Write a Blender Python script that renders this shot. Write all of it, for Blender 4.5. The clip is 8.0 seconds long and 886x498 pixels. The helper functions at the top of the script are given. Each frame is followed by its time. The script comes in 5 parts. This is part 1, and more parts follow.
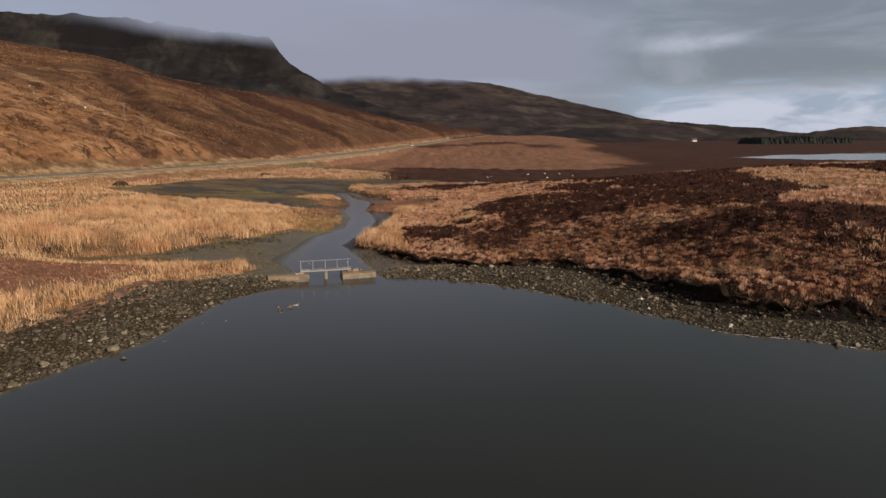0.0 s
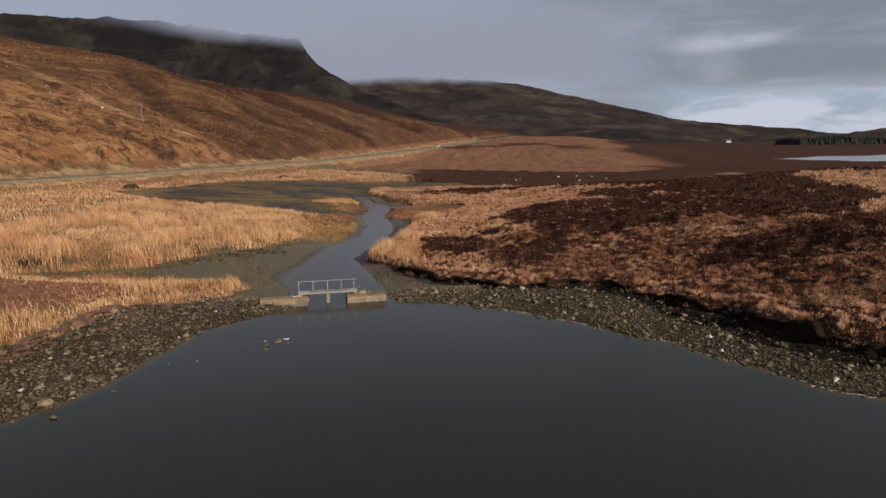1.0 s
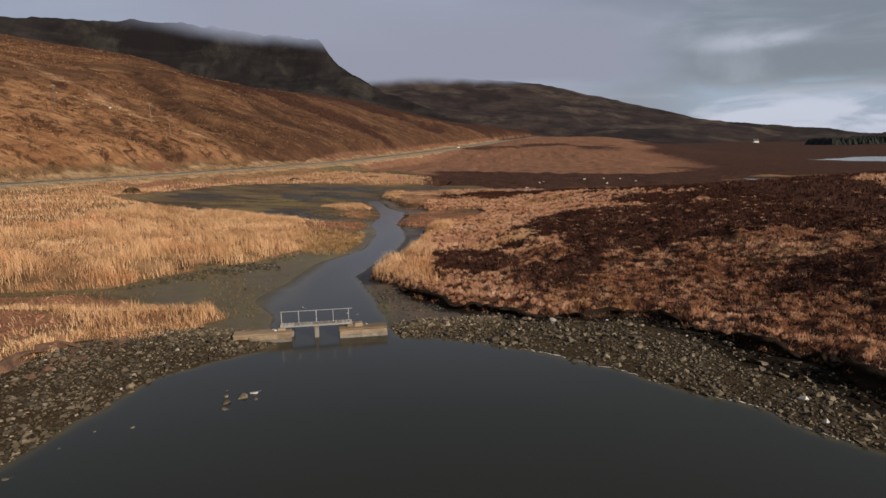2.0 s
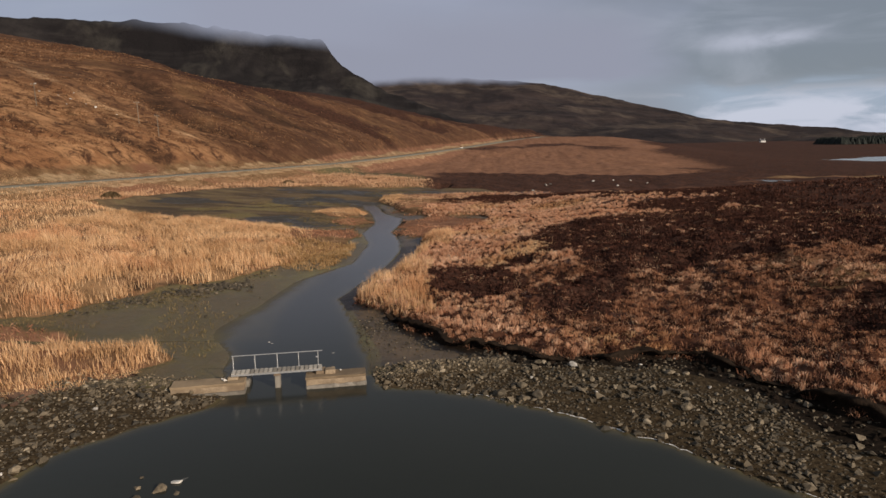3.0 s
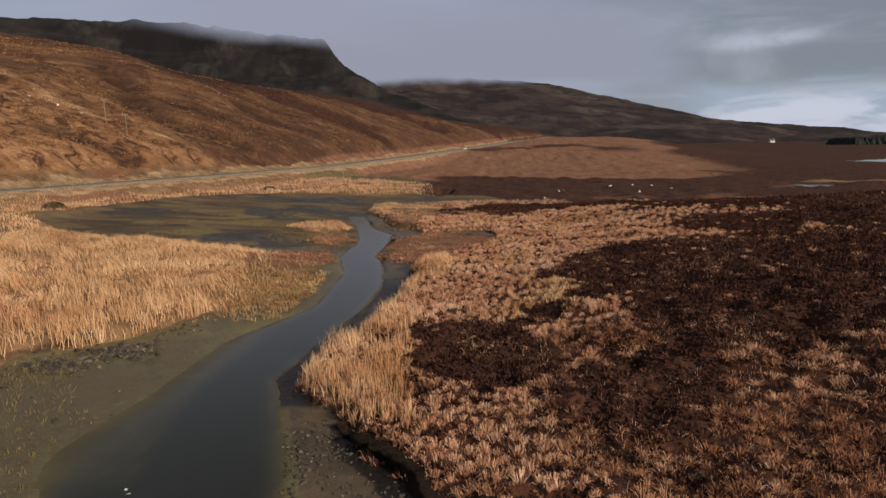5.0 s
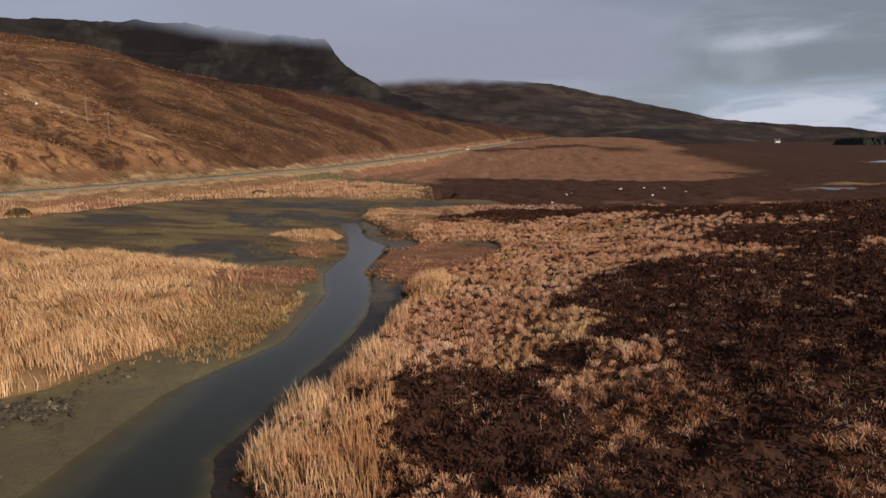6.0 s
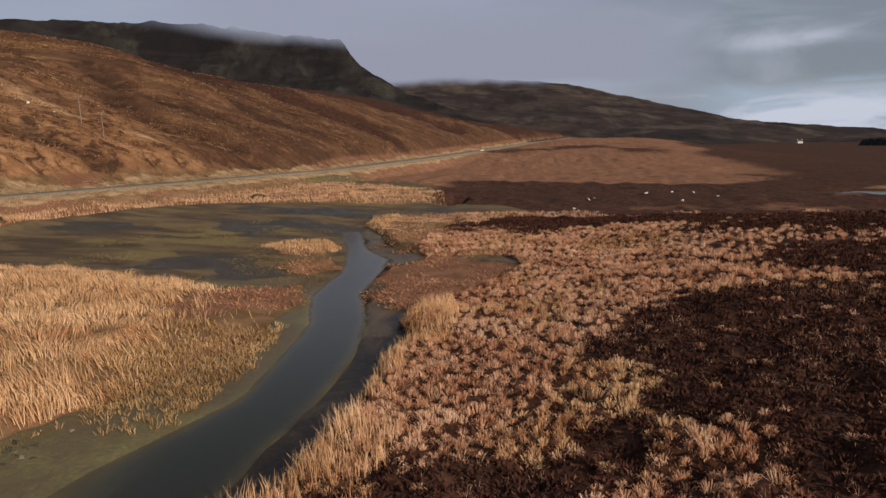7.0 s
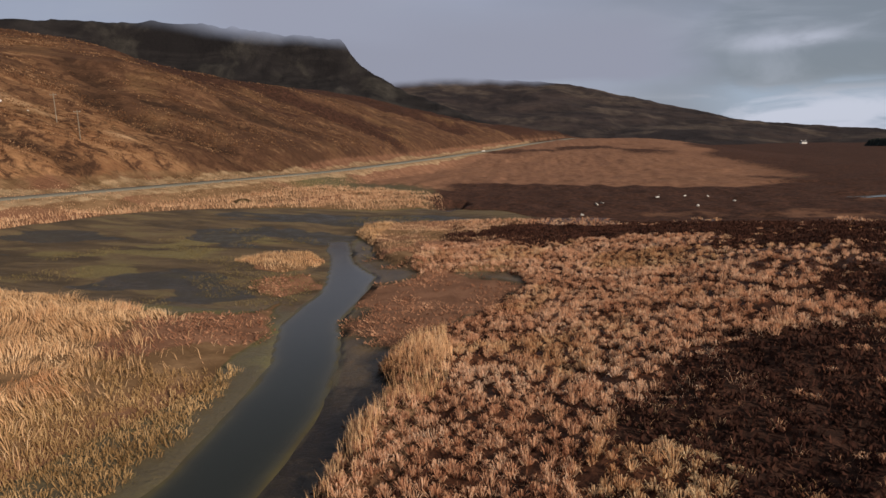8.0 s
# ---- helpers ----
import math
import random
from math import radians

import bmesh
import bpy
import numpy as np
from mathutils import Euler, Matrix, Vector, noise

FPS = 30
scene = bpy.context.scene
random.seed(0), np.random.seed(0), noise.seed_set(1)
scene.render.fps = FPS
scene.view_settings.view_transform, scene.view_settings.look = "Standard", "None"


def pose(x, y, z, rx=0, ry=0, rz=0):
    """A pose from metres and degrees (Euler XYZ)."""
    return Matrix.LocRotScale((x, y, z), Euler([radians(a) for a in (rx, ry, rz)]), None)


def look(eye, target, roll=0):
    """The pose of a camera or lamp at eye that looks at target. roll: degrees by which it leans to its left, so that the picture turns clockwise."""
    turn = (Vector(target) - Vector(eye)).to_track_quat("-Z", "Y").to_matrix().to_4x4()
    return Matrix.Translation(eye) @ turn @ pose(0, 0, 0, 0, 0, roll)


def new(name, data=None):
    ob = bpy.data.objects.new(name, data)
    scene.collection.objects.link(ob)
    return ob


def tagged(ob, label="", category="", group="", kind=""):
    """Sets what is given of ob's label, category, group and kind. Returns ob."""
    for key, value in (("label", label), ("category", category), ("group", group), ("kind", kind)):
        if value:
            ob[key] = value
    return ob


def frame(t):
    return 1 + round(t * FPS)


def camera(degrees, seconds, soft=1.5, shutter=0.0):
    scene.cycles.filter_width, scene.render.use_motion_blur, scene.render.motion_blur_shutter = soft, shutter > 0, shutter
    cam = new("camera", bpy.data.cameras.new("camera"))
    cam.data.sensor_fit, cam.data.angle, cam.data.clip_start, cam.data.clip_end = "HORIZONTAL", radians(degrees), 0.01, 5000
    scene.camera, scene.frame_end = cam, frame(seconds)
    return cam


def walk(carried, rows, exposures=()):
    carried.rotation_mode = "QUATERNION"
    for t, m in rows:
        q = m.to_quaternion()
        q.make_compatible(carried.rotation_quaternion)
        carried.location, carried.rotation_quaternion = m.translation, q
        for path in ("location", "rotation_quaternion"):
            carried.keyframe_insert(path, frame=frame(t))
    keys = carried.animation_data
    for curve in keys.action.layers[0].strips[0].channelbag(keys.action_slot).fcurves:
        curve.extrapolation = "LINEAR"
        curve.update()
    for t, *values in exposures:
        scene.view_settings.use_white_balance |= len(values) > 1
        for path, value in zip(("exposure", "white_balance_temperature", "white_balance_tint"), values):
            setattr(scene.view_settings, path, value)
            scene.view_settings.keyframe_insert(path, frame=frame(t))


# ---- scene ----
cam = camera(70.3, 8.0, soft=1.5)
METRES, EYE, TILT, LEAN, TURN = 85.0, 15.6, -9.8, 0.0, 0.0
EXPOSURE = 0.0
ROWS = [
    (0.0, 0.0, 0.0, 0.0, -0.0, -0.25, 0.5),
    (0.5, 0.003, 0.0634, 0.0099, 1.21, -0.19, 0.33),
    (1.0, 0.0052, 0.1271, 0.02, 2.44, -0.14, 0.14),
    (1.5, 0.0068, 0.1913, 0.0302, 3.67, -0.1, -0.05),
    (3.0, 0.006, 0.376, 0.0619, 4.69, -0.06, -0.03),
    (3.5, 0.0043, 0.4298, 0.071, 4.79, -0.05, -0.04),
    (4.0, 0.0022, 0.4941, 0.0823, 4.9, -0.03, -0.01),
    (4.5, 0.0002, 0.5578, 0.0936, 5.01, -0.02, -0.0),
    (6.0, -0.0055, 0.7376, 0.1248, 5.29, 0.04, -0.0),
    (6.5, -0.0075, 0.8015, 0.1357, 5.9, 0.07, -0.08),
    (7.0, -0.0097, 0.8684, 0.1472, 6.66, 0.09, -0.21),
    (7.5, -0.0117, 0.9219, 0.1569, 6.73, 0.11, -0.22),
    (8.0, -0.0144, 0.9852, 0.1683, 6.78, 0.13, -0.23),
]
walk(cam, [(t, pose(0, 0, EYE, TILT, LEAN, TURN) @ pose(METRES * x, METRES * y, METRES * z, 90 + pitch, roll, yaw)) for t, x, y, z, yaw, pitch, roll in ROWS], exposures=[(0.0, EXPOSURE), (8.0, EXPOSURE)])

# ---- light: low sun behind and to the right, under broken cloud ----
SUN_ELEVATION, SUN_FROM = 24.0, (0.80, -0.60)
sun = new("sun", bpy.data.lights.new("sun", "SUN"))
sun.data.energy, sun.data.angle, sun.data.color = 5.0, radians(1.0), (1.0, 0.84, 0.68)
sx, sy = SUN_FROM
sun.matrix_world = look((sx * 100, sy * 100, 100 * math.tan(radians(SUN_ELEVATION))), (0, 0, 0))


class Nodes:
    """Short hand for building a node tree."""

    def __init__(self, tree):
        self.tree = tree

    def add(self, kind, **values):
        n = self.tree.nodes.new(kind)
        for key, value in values.items():
            setattr(n, key, value)
        return n

    def join(self, a, b):
        self.tree.links.new(a, b)

    def put(self, socket, value):
        if isinstance(value, bpy.types.NodeSocket):
            self.join(value, socket)
        else:
            socket.default_value = value

    def math(self, op, a, b=0.0, c=0.0, clamp=False):
        n = self.add("ShaderNodeMath", operation=op, use_clamp=clamp)
        for i, v in enumerate((a, b, c)):
            self.put(n.inputs[i], v)
        return n.outputs[0]

    def span(self, v, a, b, lo=0.0, hi=1.0):
        n = self.add("ShaderNodeMapRange", interpolation_type="SMOOTHSTEP")
        self.put(n.inputs[0], v)
        for i, x in enumerate((a, b, lo, hi)):
            n.inputs[i + 1].default_value = x
        return n.outputs[0]

    def mix(self, f, a, b, blend="MIX"):
        n = self.add("ShaderNodeMix", data_type="RGBA", blend_type=blend)
        self.put(n.inputs[0], f)
        for i, v in ((6, a), (7, b)):
            self.put(n.inputs[i], (*v, 1.0) if isinstance(v, tuple) and len(v) == 3 else v)
        return n.outputs[2]

    def place(self, kind="Object", scale=(1, 1, 1), turn=0.0):
        m = self.add("ShaderNodeMapping")
        m.inputs["Scale"].default_value = scale
        m.inputs["Rotation"].default_value = (0, 0, radians(turn))
        self.join(self.add("ShaderNodeTexCoord").outputs[kind], m.inputs["Vector"])
        return m.outputs[0]

    def noise(self, where, scale, detail=4.0, rough=0.55, warp=0.0):
        n = self.add("ShaderNodeTexNoise")
        self.join(where, n.inputs["Vector"])
        n.inputs["Scale"].default_value, n.inputs["Detail"].default_value = scale, detail
        n.inputs["Roughness"].default_value, n.inputs["Distortion"].default_value = rough, warp
        return n.outputs["Fac"]

    def bump(self, height, strength, distance):
        n = self.add("ShaderNodeBump")
        n.inputs["Strength"].default_value, n.inputs["Distance"].default_value = strength, distance
        self.join(height, n.inputs["Height"])
        return n.outputs[0]


# sky: a grey cloud deck with brighter rifts near the horizon to the right
world = bpy.data.worlds.new("world")
scene.world = world
world.use_nodes = True
world.node_tree.nodes.clear()
w = Nodes(world.node_tree)
sky = w.add("ShaderNodeTexSky", sky_type="NISHITA", sun_disc=False)
sky.sun_elevation, sky.sun_rotation = radians(SUN_ELEVATION), math.atan2(sx, sy)
split = w.add("ShaderNodeSeparateXYZ")
w.join(w.add("ShaderNodeTexCoord").outputs["Generated"], split.inputs[0])
up = split.outputs[2]
wide = w.noise(w.place("Generated", (1.3, 1.3, 4.5)), 1.9, 4, 0.5, 0.5)
fine = w.noise(w.place("Generated", (2.4, 2.4, 9.0)), 2.3, 5, 0.55, 0.7)
turn = w.math("ADD", split.outputs[0], w.math("MULTIPLY", w.math("SUBTRACT", wide, 0.5), 0.6))
tone = w.mix(w.span(turn, -0.02, 0.40), (0.324, 0.348, 0.448), (0.208, 0.236, 0.282))
tone = w.mix(w.math("MULTIPLY", w.span(fine, 0.40, 0.72), 0.55), tone, (0.365, 0.392, 0.468))
# brighter rifts low over the horizon on the right-hand side, and one long streak above them
side = w.span(w.math("ADD", split.outputs[0], w.math("MULTIPLY", w.math("SUBTRACT", wide, 0.5), 0.25)), 0.19, 0.32)
low = w.math("MULTIPLY", side, w.span(w.math("ADD", up, w.math("MULTIPLY", w.math("SUBTRACT", fine, 0.5), 0.07)), 0.082, 0.048))
tone = w.mix(low, tone, w.mix(w.span(fine, 0.42, 0.60), (0.340, 0.410, 0.525), (0.570, 0.605, 0.730)))
streak = w.math("MULTIPLY", w.math("MULTIPLY", w.span(w.math("ADD", up, w.math("MULTIPLY", w.math("SUBTRACT", fine, 0.5), 0.02)), 0.110, 0.130), w.span(up, 0.150, 0.130)), w.math("MULTIPLY", w.span(split.outputs[0], 0.23, 0.35), w.span(split.outputs[0], 0.46, 0.38)))
tone = w.mix(w.math("MULTIPLY", streak, w.span(fine, 0.3, 0.6, 0.35, 0.9)), tone, (0.47, 0.49, 0.59))
tone = w.mix(w.span(up, 0.20, 0.50), tone, (0.188, 0.206, 0.230))
blend = w.mix(0.10, w.mix(1.0, tone, (10.0, 10.0, 10.0), "MULTIPLY"), sky.outputs[0])
back = w.add("ShaderNodeBackground")
back.inputs["Strength"].default_value = 0.10
w.join(blend, back.inputs["Color"])
w.join(back.outputs[0], w.add("ShaderNodeOutputWorld").inputs["Surface"])


# ---- materials ----
def material(name):
    m = bpy.data.materials.new(name)
    m.use_nodes = True
    m.node_tree.nodes.clear()
    n = Nodes(m.node_tree)
    out = n.add("ShaderNodeOutputMaterial")
    return m, n, out


def surface(name, dark, light, rough=0.85, scale=3.0, fine=25.0, bump=0.3, depth=0.02, metal=0.0, turn=0.0, stretch=(1, 1, 1)):
    """A two-scale mottled surface from dark to light."""
    m, n, out = material(name)
    where = n.place("Object", stretch, turn)
    big, small = n.noise(where, scale, 4), n.noise(where, fine, 4, 0.65)
    both = n.math("ADD", n.math("MULTIPLY", big, 0.6), n.math("MULTIPLY", small, 0.4))
    info = n.add("ShaderNodeObjectInfo")
    both = n.math("ADD", both, n.math("MULTIPLY", n.math("SUBTRACT", info.outputs["Random"], 0.5), 0.25))
    b = n.add("ShaderNodeBsdfPrincipled")
    n.join(n.mix(n.span(both, 0.32, 0.68), dark, light), b.inputs["Base Color"])
    b.inputs["Metallic"].default_value = metal
    n.put(b.inputs["Roughness"], n.span(small, 0.3, 0.7, max(rough - 0.12, 0.05), min(rough + 0.1, 1.0)))
    n.join(n.bump(both, bump, depth), b.inputs["Normal"])
    n.join(b.outputs[0], out.inputs["Surface"])
    return m


def blade_material(name, colours, glow=0.35, patch=None):
    """Dry blades: each blade takes its own shade, drifting over the field; some light comes through."""
    m, n, out = material(name)
    ramp = n.add("ShaderNodeValToRGB")
    ramp.color_ramp.elements[0].color, ramp.color_ramp.elements[-1].color = (*colours[0], 1), (*colours[-1], 1)
    for i, c in enumerate(colours[1:-1]):
        ramp.color_ramp.elements.new((i + 1) / (len(colours) - 1)).color = (*c, 1)
    where = n.place("Object", (1, 1, 0.3))
    field = n.math("ADD", n.math("MULTIPLY", n.noise(where, 0.13, 4, 0.6), 0.5), n.math("MULTIPLY", n.noise(where, 0.75, 3, 0.6, 0.5), 0.5))
    each = n.add("ShaderNodeNewGeometry").outputs["Random Per Island"]
    v = n.math("ADD", n.math("MULTIPLY", each, 0.45), n.math("MULTIPLY", n.span(field, 0.36, 0.64), 0.55))
    n.join(v, ramp.inputs[0])
    d, t, mixer = n.add("ShaderNodeBsdfDiffuse"), n.add("ShaderNodeBsdfTranslucent"), n.add("ShaderNodeMixShader")
    tint = ramp.outputs[0]
    if patch:
        tint = n.mix(n.math("MULTIPLY", n.span(n.noise(n.place("Object", (1, 1, 0.2)), 0.075, 5, 0.6, 0.4), 0.50, 0.62), 0.6), tint, n.mix(1.0, tint, patch, "MULTIPLY"))
    n.join(tint, d.inputs["Color"])
    n.join(tint, t.inputs["Color"])
    mixer.inputs[0].default_value = glow
    n.join(d.outputs[0], mixer.inputs[1])
    n.join(t.outputs[0], mixer.inputs[2])
    n.join(mixer.outputs[0], out.inputs["Surface"])
    return m


def ground_material():
    m, n, out = material("ground_cover")
    where = n.place("Object")
    broad, mid = n.noise(where, 0.035, 5, 0.6, 0.4), n.noise(where, 0.35, 5, 0.62)
    tiny = n.noise(where, 4.0, 6, 0.7)
    tilt = n.add("ShaderNodeMapping", vector_type="TEXTURE")
    tilt.inputs["Rotation"].default_value, tilt.inputs["Scale"].default_value = (0, 0, radians(-50.0)), (8.0, 48.0, 60.0)
    n.join(n.add("ShaderNodeTexCoord").outputs["Object"], tilt.inputs["Vector"])
    slant = n.noise(tilt.outputs[0], 1.0, 7, 0.66, 0.5)
    clump = n.noise(where, 0.9, 6, 0.7, 0.3)
    masks, spare = [], []
    for name in ("cover_a", "cover_b"):
        a = n.add("ShaderNodeAttribute", attribute_name=name)
        s = n.add("ShaderNodeSeparateColor")
        n.join(a.outputs["Color"], s.inputs[0])
        masks += [*s.outputs[:3]]
        spare.append(a.outputs["Alpha"])
    reed, heath, beach, bog, hill, moor = masks
    third = n.add("ShaderNodeSeparateColor")
    n.join(n.add("ShaderNodeAttribute", attribute_name="cover_c").outputs["Color"], third.inputs[0])
    pale, silt, verge = third.outputs[:3]
    moss = n.add("ShaderNodeAttribute", attribute_name="cover_c").outputs["Alpha"]
    fourth = n.add("ShaderNodeSeparateColor")
    n.join(n.add("ShaderNodeAttribute", attribute_name="cover_d").outputs["Color"], fourth.inputs[0])
    pool, track, gully = fourth.outputs[:3]
    flat = n.noise(n.place("Object", (0.09, 0.26, 0.2)), 1.0, 6, 0.62, 0.5)

    def ragged(mask, amount=0.7):
        v = n.math("ADD", mask, n.math("MULTIPLY", n.math("SUBTRACT", n.math("ADD", n.math("MULTIPLY", mid, 0.6), n.math("MULTIPLY", tiny, 0.4)), 0.5), amount))
        return n.span(v, 0.38, 0.62)

    peat, floor = spare
    wet = n.mix(n.span(mid, 0.38, 0.66), (0.120, 0.098, 0.046), (0.158, 0.140, 0.057))
    wet = n.mix(n.span(broad, 0.44, 0.60), wet, (0.105, 0.085, 0.045))
    wet = n.mix(n.span(tiny, 0.3, 0.75), n.mix(0.45, wet, (0.045, 0.036, 0.026)), wet)
    wet = n.mix(ragged(silt), wet, n.mix(n.span(mid, 0.35, 0.65), (0.062, 0.046, 0.028), (0.118, 0.084, 0.050)))
    c_reed = n.mix(n.span(mid, 0.3, 0.7), (0.120, 0.070, 0.036), (0.245, 0.152, 0.083))
    c_reed = n.mix(n.span(broad, 0.50, 0.64), c_reed, (0.20, 0.100, 0.060))
    c_floor = n.mix(n.span(clump, 0.35, 0.7), (0.032, 0.015, 0.010), (0.112, 0.050, 0.030))
    c_heath = n.mix(n.span(clump, 0.35, 0.7), (0.031, 0.017, 0.013), (0.092, 0.044, 0.030))
    c_beach = n.mix(n.span(tiny, 0.3, 0.7), (0.018, 0.012, 0.007), (0.076, 0.056, 0.033))
    c_bog = n.mix(n.span(flat, 0.36, 0.62), (0.074, 0.054, 0.036), (0.158, 0.110, 0.062))
    c_bog = n.mix(n.math("MULTIPLY", n.span(n.math("ADD", flat, n.math("MULTIPLY", mid, 0.4)), 0.72, 0.86), 0.7), c_bog, (0.170, 0.135, 0.070))
    c_bog = n.mix(n.span(tiny, 0.3, 0.75), n.mix(0.35, c_bog, (0.040, 0.032, 0.024)), c_bog)
    c_bog = n.mix(n.math("MULTIPLY", n.span(n.math("ADD", moss, n.math("MULTIPLY", n.math("SUBTRACT", flat, 0.5), 3.4)), 0.55, 1.0), 0.6), c_bog, n.mix(n.span(tiny, 0.35, 0.65), (0.125, 0.098, 0.040), (0.220, 0.185, 0.080)))
    pool = n.span(n.math("ADD", pool, n.math("MULTIPLY", n.math("SUBTRACT", 0.5, flat), 2.2)), 0.40, 0.62)
    c_bog = n.mix(n.math("MULTIPLY", pool, 0.85), c_bog, (0.034, 0.031, 0.027))
    c_hill = n.mix(n.span(slant, 0.36, 0.60), (0.074, 0.038, 0.024), (0.190, 0.098, 0.056))
    scrub = n.noise(tilt.outputs[0], 2.6, 6, 0.7, 0.8)
    c_hill = n.mix(n.math("MULTIPLY", n.span(scrub, 0.54, 0.66), 0.75), c_hill, (0.060, 0.030, 0.020))
    c_hill = n.mix(n.math("MULTIPLY", n.span(scrub, 0.46, 0.36), 0.5), c_hill, (0.36, 0.21, 0.115))
    lumps = n.noise(where, 0.26, 7, 0.74, 0.6)
    c_hill = n.mix(n.math("MULTIPLY", n.span(lumps, 0.50, 0.40), 0.75), c_hill, (0.055, 0.028, 0.018))
    c_hill = n.mix(n.math("MULTIPLY", n.span(lumps, 0.56, 0.66), 0.6), c_hill, (0.40, 0.25, 0.14))
    c_hill = n.mix(n.span(clump, 0.35, 0.75), n.mix(0.45, c_hill, (0.06, 0.030, 0.018)), c_hill)
    c_hill = n.mix(n.math("MULTIPLY", n.span(broad, 0.52, 0.68), 0.6), c_hill, (0.24, 0.14, 0.068))
    c_hill = n.mix(n.math("MULTIPLY", n.math("MULTIPLY", pale, 0.85), n.span(lumps, 0.38, 0.56)), c_hill, n.mix(n.span(scrub, 0.42, 0.60), (0.42, 0.235, 0.120), (0.27, 0.135, 0.066)))
    c_hill = n.mix(n.math("MULTIPLY", n.span(n.noise(tilt.outputs[0], 0.42, 5, 0.6, 0.4), 0.50, 0.62), 0.62), c_hill, (0.082, 0.044, 0.028))
    # hill away from the pale left darkened in colour, for cloud and slope shade
    c_hill = n.mix(n.math("MULTIPLY", n.math("SUBTRACT", 1.0, pale), n.span(scrub, 0.38, 0.62, 0.12, 0.55)), c_hill, (0.078, 0.042, 0.027))
    c_hill = n.mix(n.math("MULTIPLY", gully, n.span(lumps, 0.35, 0.58, 1.0, 0.65)), c_hill, (0.045, 0.026, 0.018))
    c_hill = n.mix(n.math("MULTIPLY", track, n.span(lumps, 0.35, 0.55, 0.45, 0.95)), c_hill, (0.46, 0.300, 0.175))
    c_moor = n.mix(n.span(mid, 0.3, 0.7), (0.160, 0.082, 0.050), (0.258, 0.136, 0.084))
    c_moor = n.mix(n.span(broad, 0.34, 0.6), n.mix(0.22, c_moor, (0.10, 0.05, 0.036)), c_moor)
    colour = n.mix(ragged(beach), wet, c_beach)
    colour = n.mix(ragged(bog), colour, c_bog)
    colour = n.mix(ragged(hill), colour, c_hill)
    colour = n.mix(ragged(reed), colour, c_reed)
    colour = n.mix(ragged(moor), colour, c_moor)
    colour = n.mix(n.math("MULTIPLY", ragged(verge, 0.9), 0.75), colour, n.mix(n.span(mid, 0.35, 0.65), (0.225, 0.150, 0.082), (0.42, 0.305, 0.185)))
    colour = n.mix(ragged(floor), colour, c_floor)
    colour = n.mix(ragged(heath, 1.0), colour, c_heath)
    # peat, its near-black tone also painting the shade below the bank
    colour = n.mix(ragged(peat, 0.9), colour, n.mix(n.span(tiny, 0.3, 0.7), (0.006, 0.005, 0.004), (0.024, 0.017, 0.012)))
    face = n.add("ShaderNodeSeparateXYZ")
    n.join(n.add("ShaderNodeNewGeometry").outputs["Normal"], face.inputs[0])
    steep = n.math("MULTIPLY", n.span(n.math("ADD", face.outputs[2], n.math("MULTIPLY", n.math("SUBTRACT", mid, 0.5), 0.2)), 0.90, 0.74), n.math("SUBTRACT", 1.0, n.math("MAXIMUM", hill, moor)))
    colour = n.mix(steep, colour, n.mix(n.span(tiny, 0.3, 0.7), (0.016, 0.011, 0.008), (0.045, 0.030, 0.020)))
    b = n.add("ShaderNodeBsdfPrincipled")
    n.join(colour, b.inputs["Base Color"])
    dry = n.math("MAXIMUM", n.math("MAXIMUM", reed, heath), n.math("MAXIMUM", n.math("MAXIMUM", hill, moor), n.math("MULTIPLY", beach, 0.7)))
    soaked = n.math("MULTIPLY", pool, bog)
    n.put(b.inputs["Roughness"], n.math("SUBTRACT", n.span(n.math("ADD", n.math("MAXIMUM", dry, n.math("MULTIPLY", bog, 0.34)), n.math("MULTIPLY", n.math("SUBTRACT", mid, 0.5), 0.8)), 0.0, 0.5, 0.38, 0.95), n.math("MULTIPLY", soaked, 0.22), clamp=True))
    n.put(b.inputs["Specular IOR Level"], n.math("SUBTRACT", n.span(n.math("MAXIMUM", dry, floor), 0.0, 0.6, 0.32, 0.06), n.math("MULTIPLY", n.math("SUBTRACT", bog, soaked), 0.20), clamp=True))
    relief = n.math("ADD", n.math("MULTIPLY", clump, 0.7), n.math("MULTIPLY", tiny, 0.3))
    coarse = n.add("ShaderNodeBump")
    coarse.inputs["Strength"].default_value, coarse.inputs["Distance"].default_value = 0.9, 2.2
    n.join(n.math("MULTIPLY", n.math("ADD", scrub, n.math("MULTIPLY", lumps, 0.8)), hill), coarse.inputs["Height"])
    fine_bump = n.add("ShaderNodeBump")
    fine_bump.inputs["Strength"].default_value, fine_bump.inputs["Distance"].default_value = 0.6, 0.35
    n.join(relief, fine_bump.inputs["Height"])
    n.join(coarse.outputs[0], fine_bump.inputs["Normal"])
    n.join(fine_bump.outputs[0], b.inputs["Normal"])
    n.join(b.outputs[0], out.inputs["Surface"])
    return m


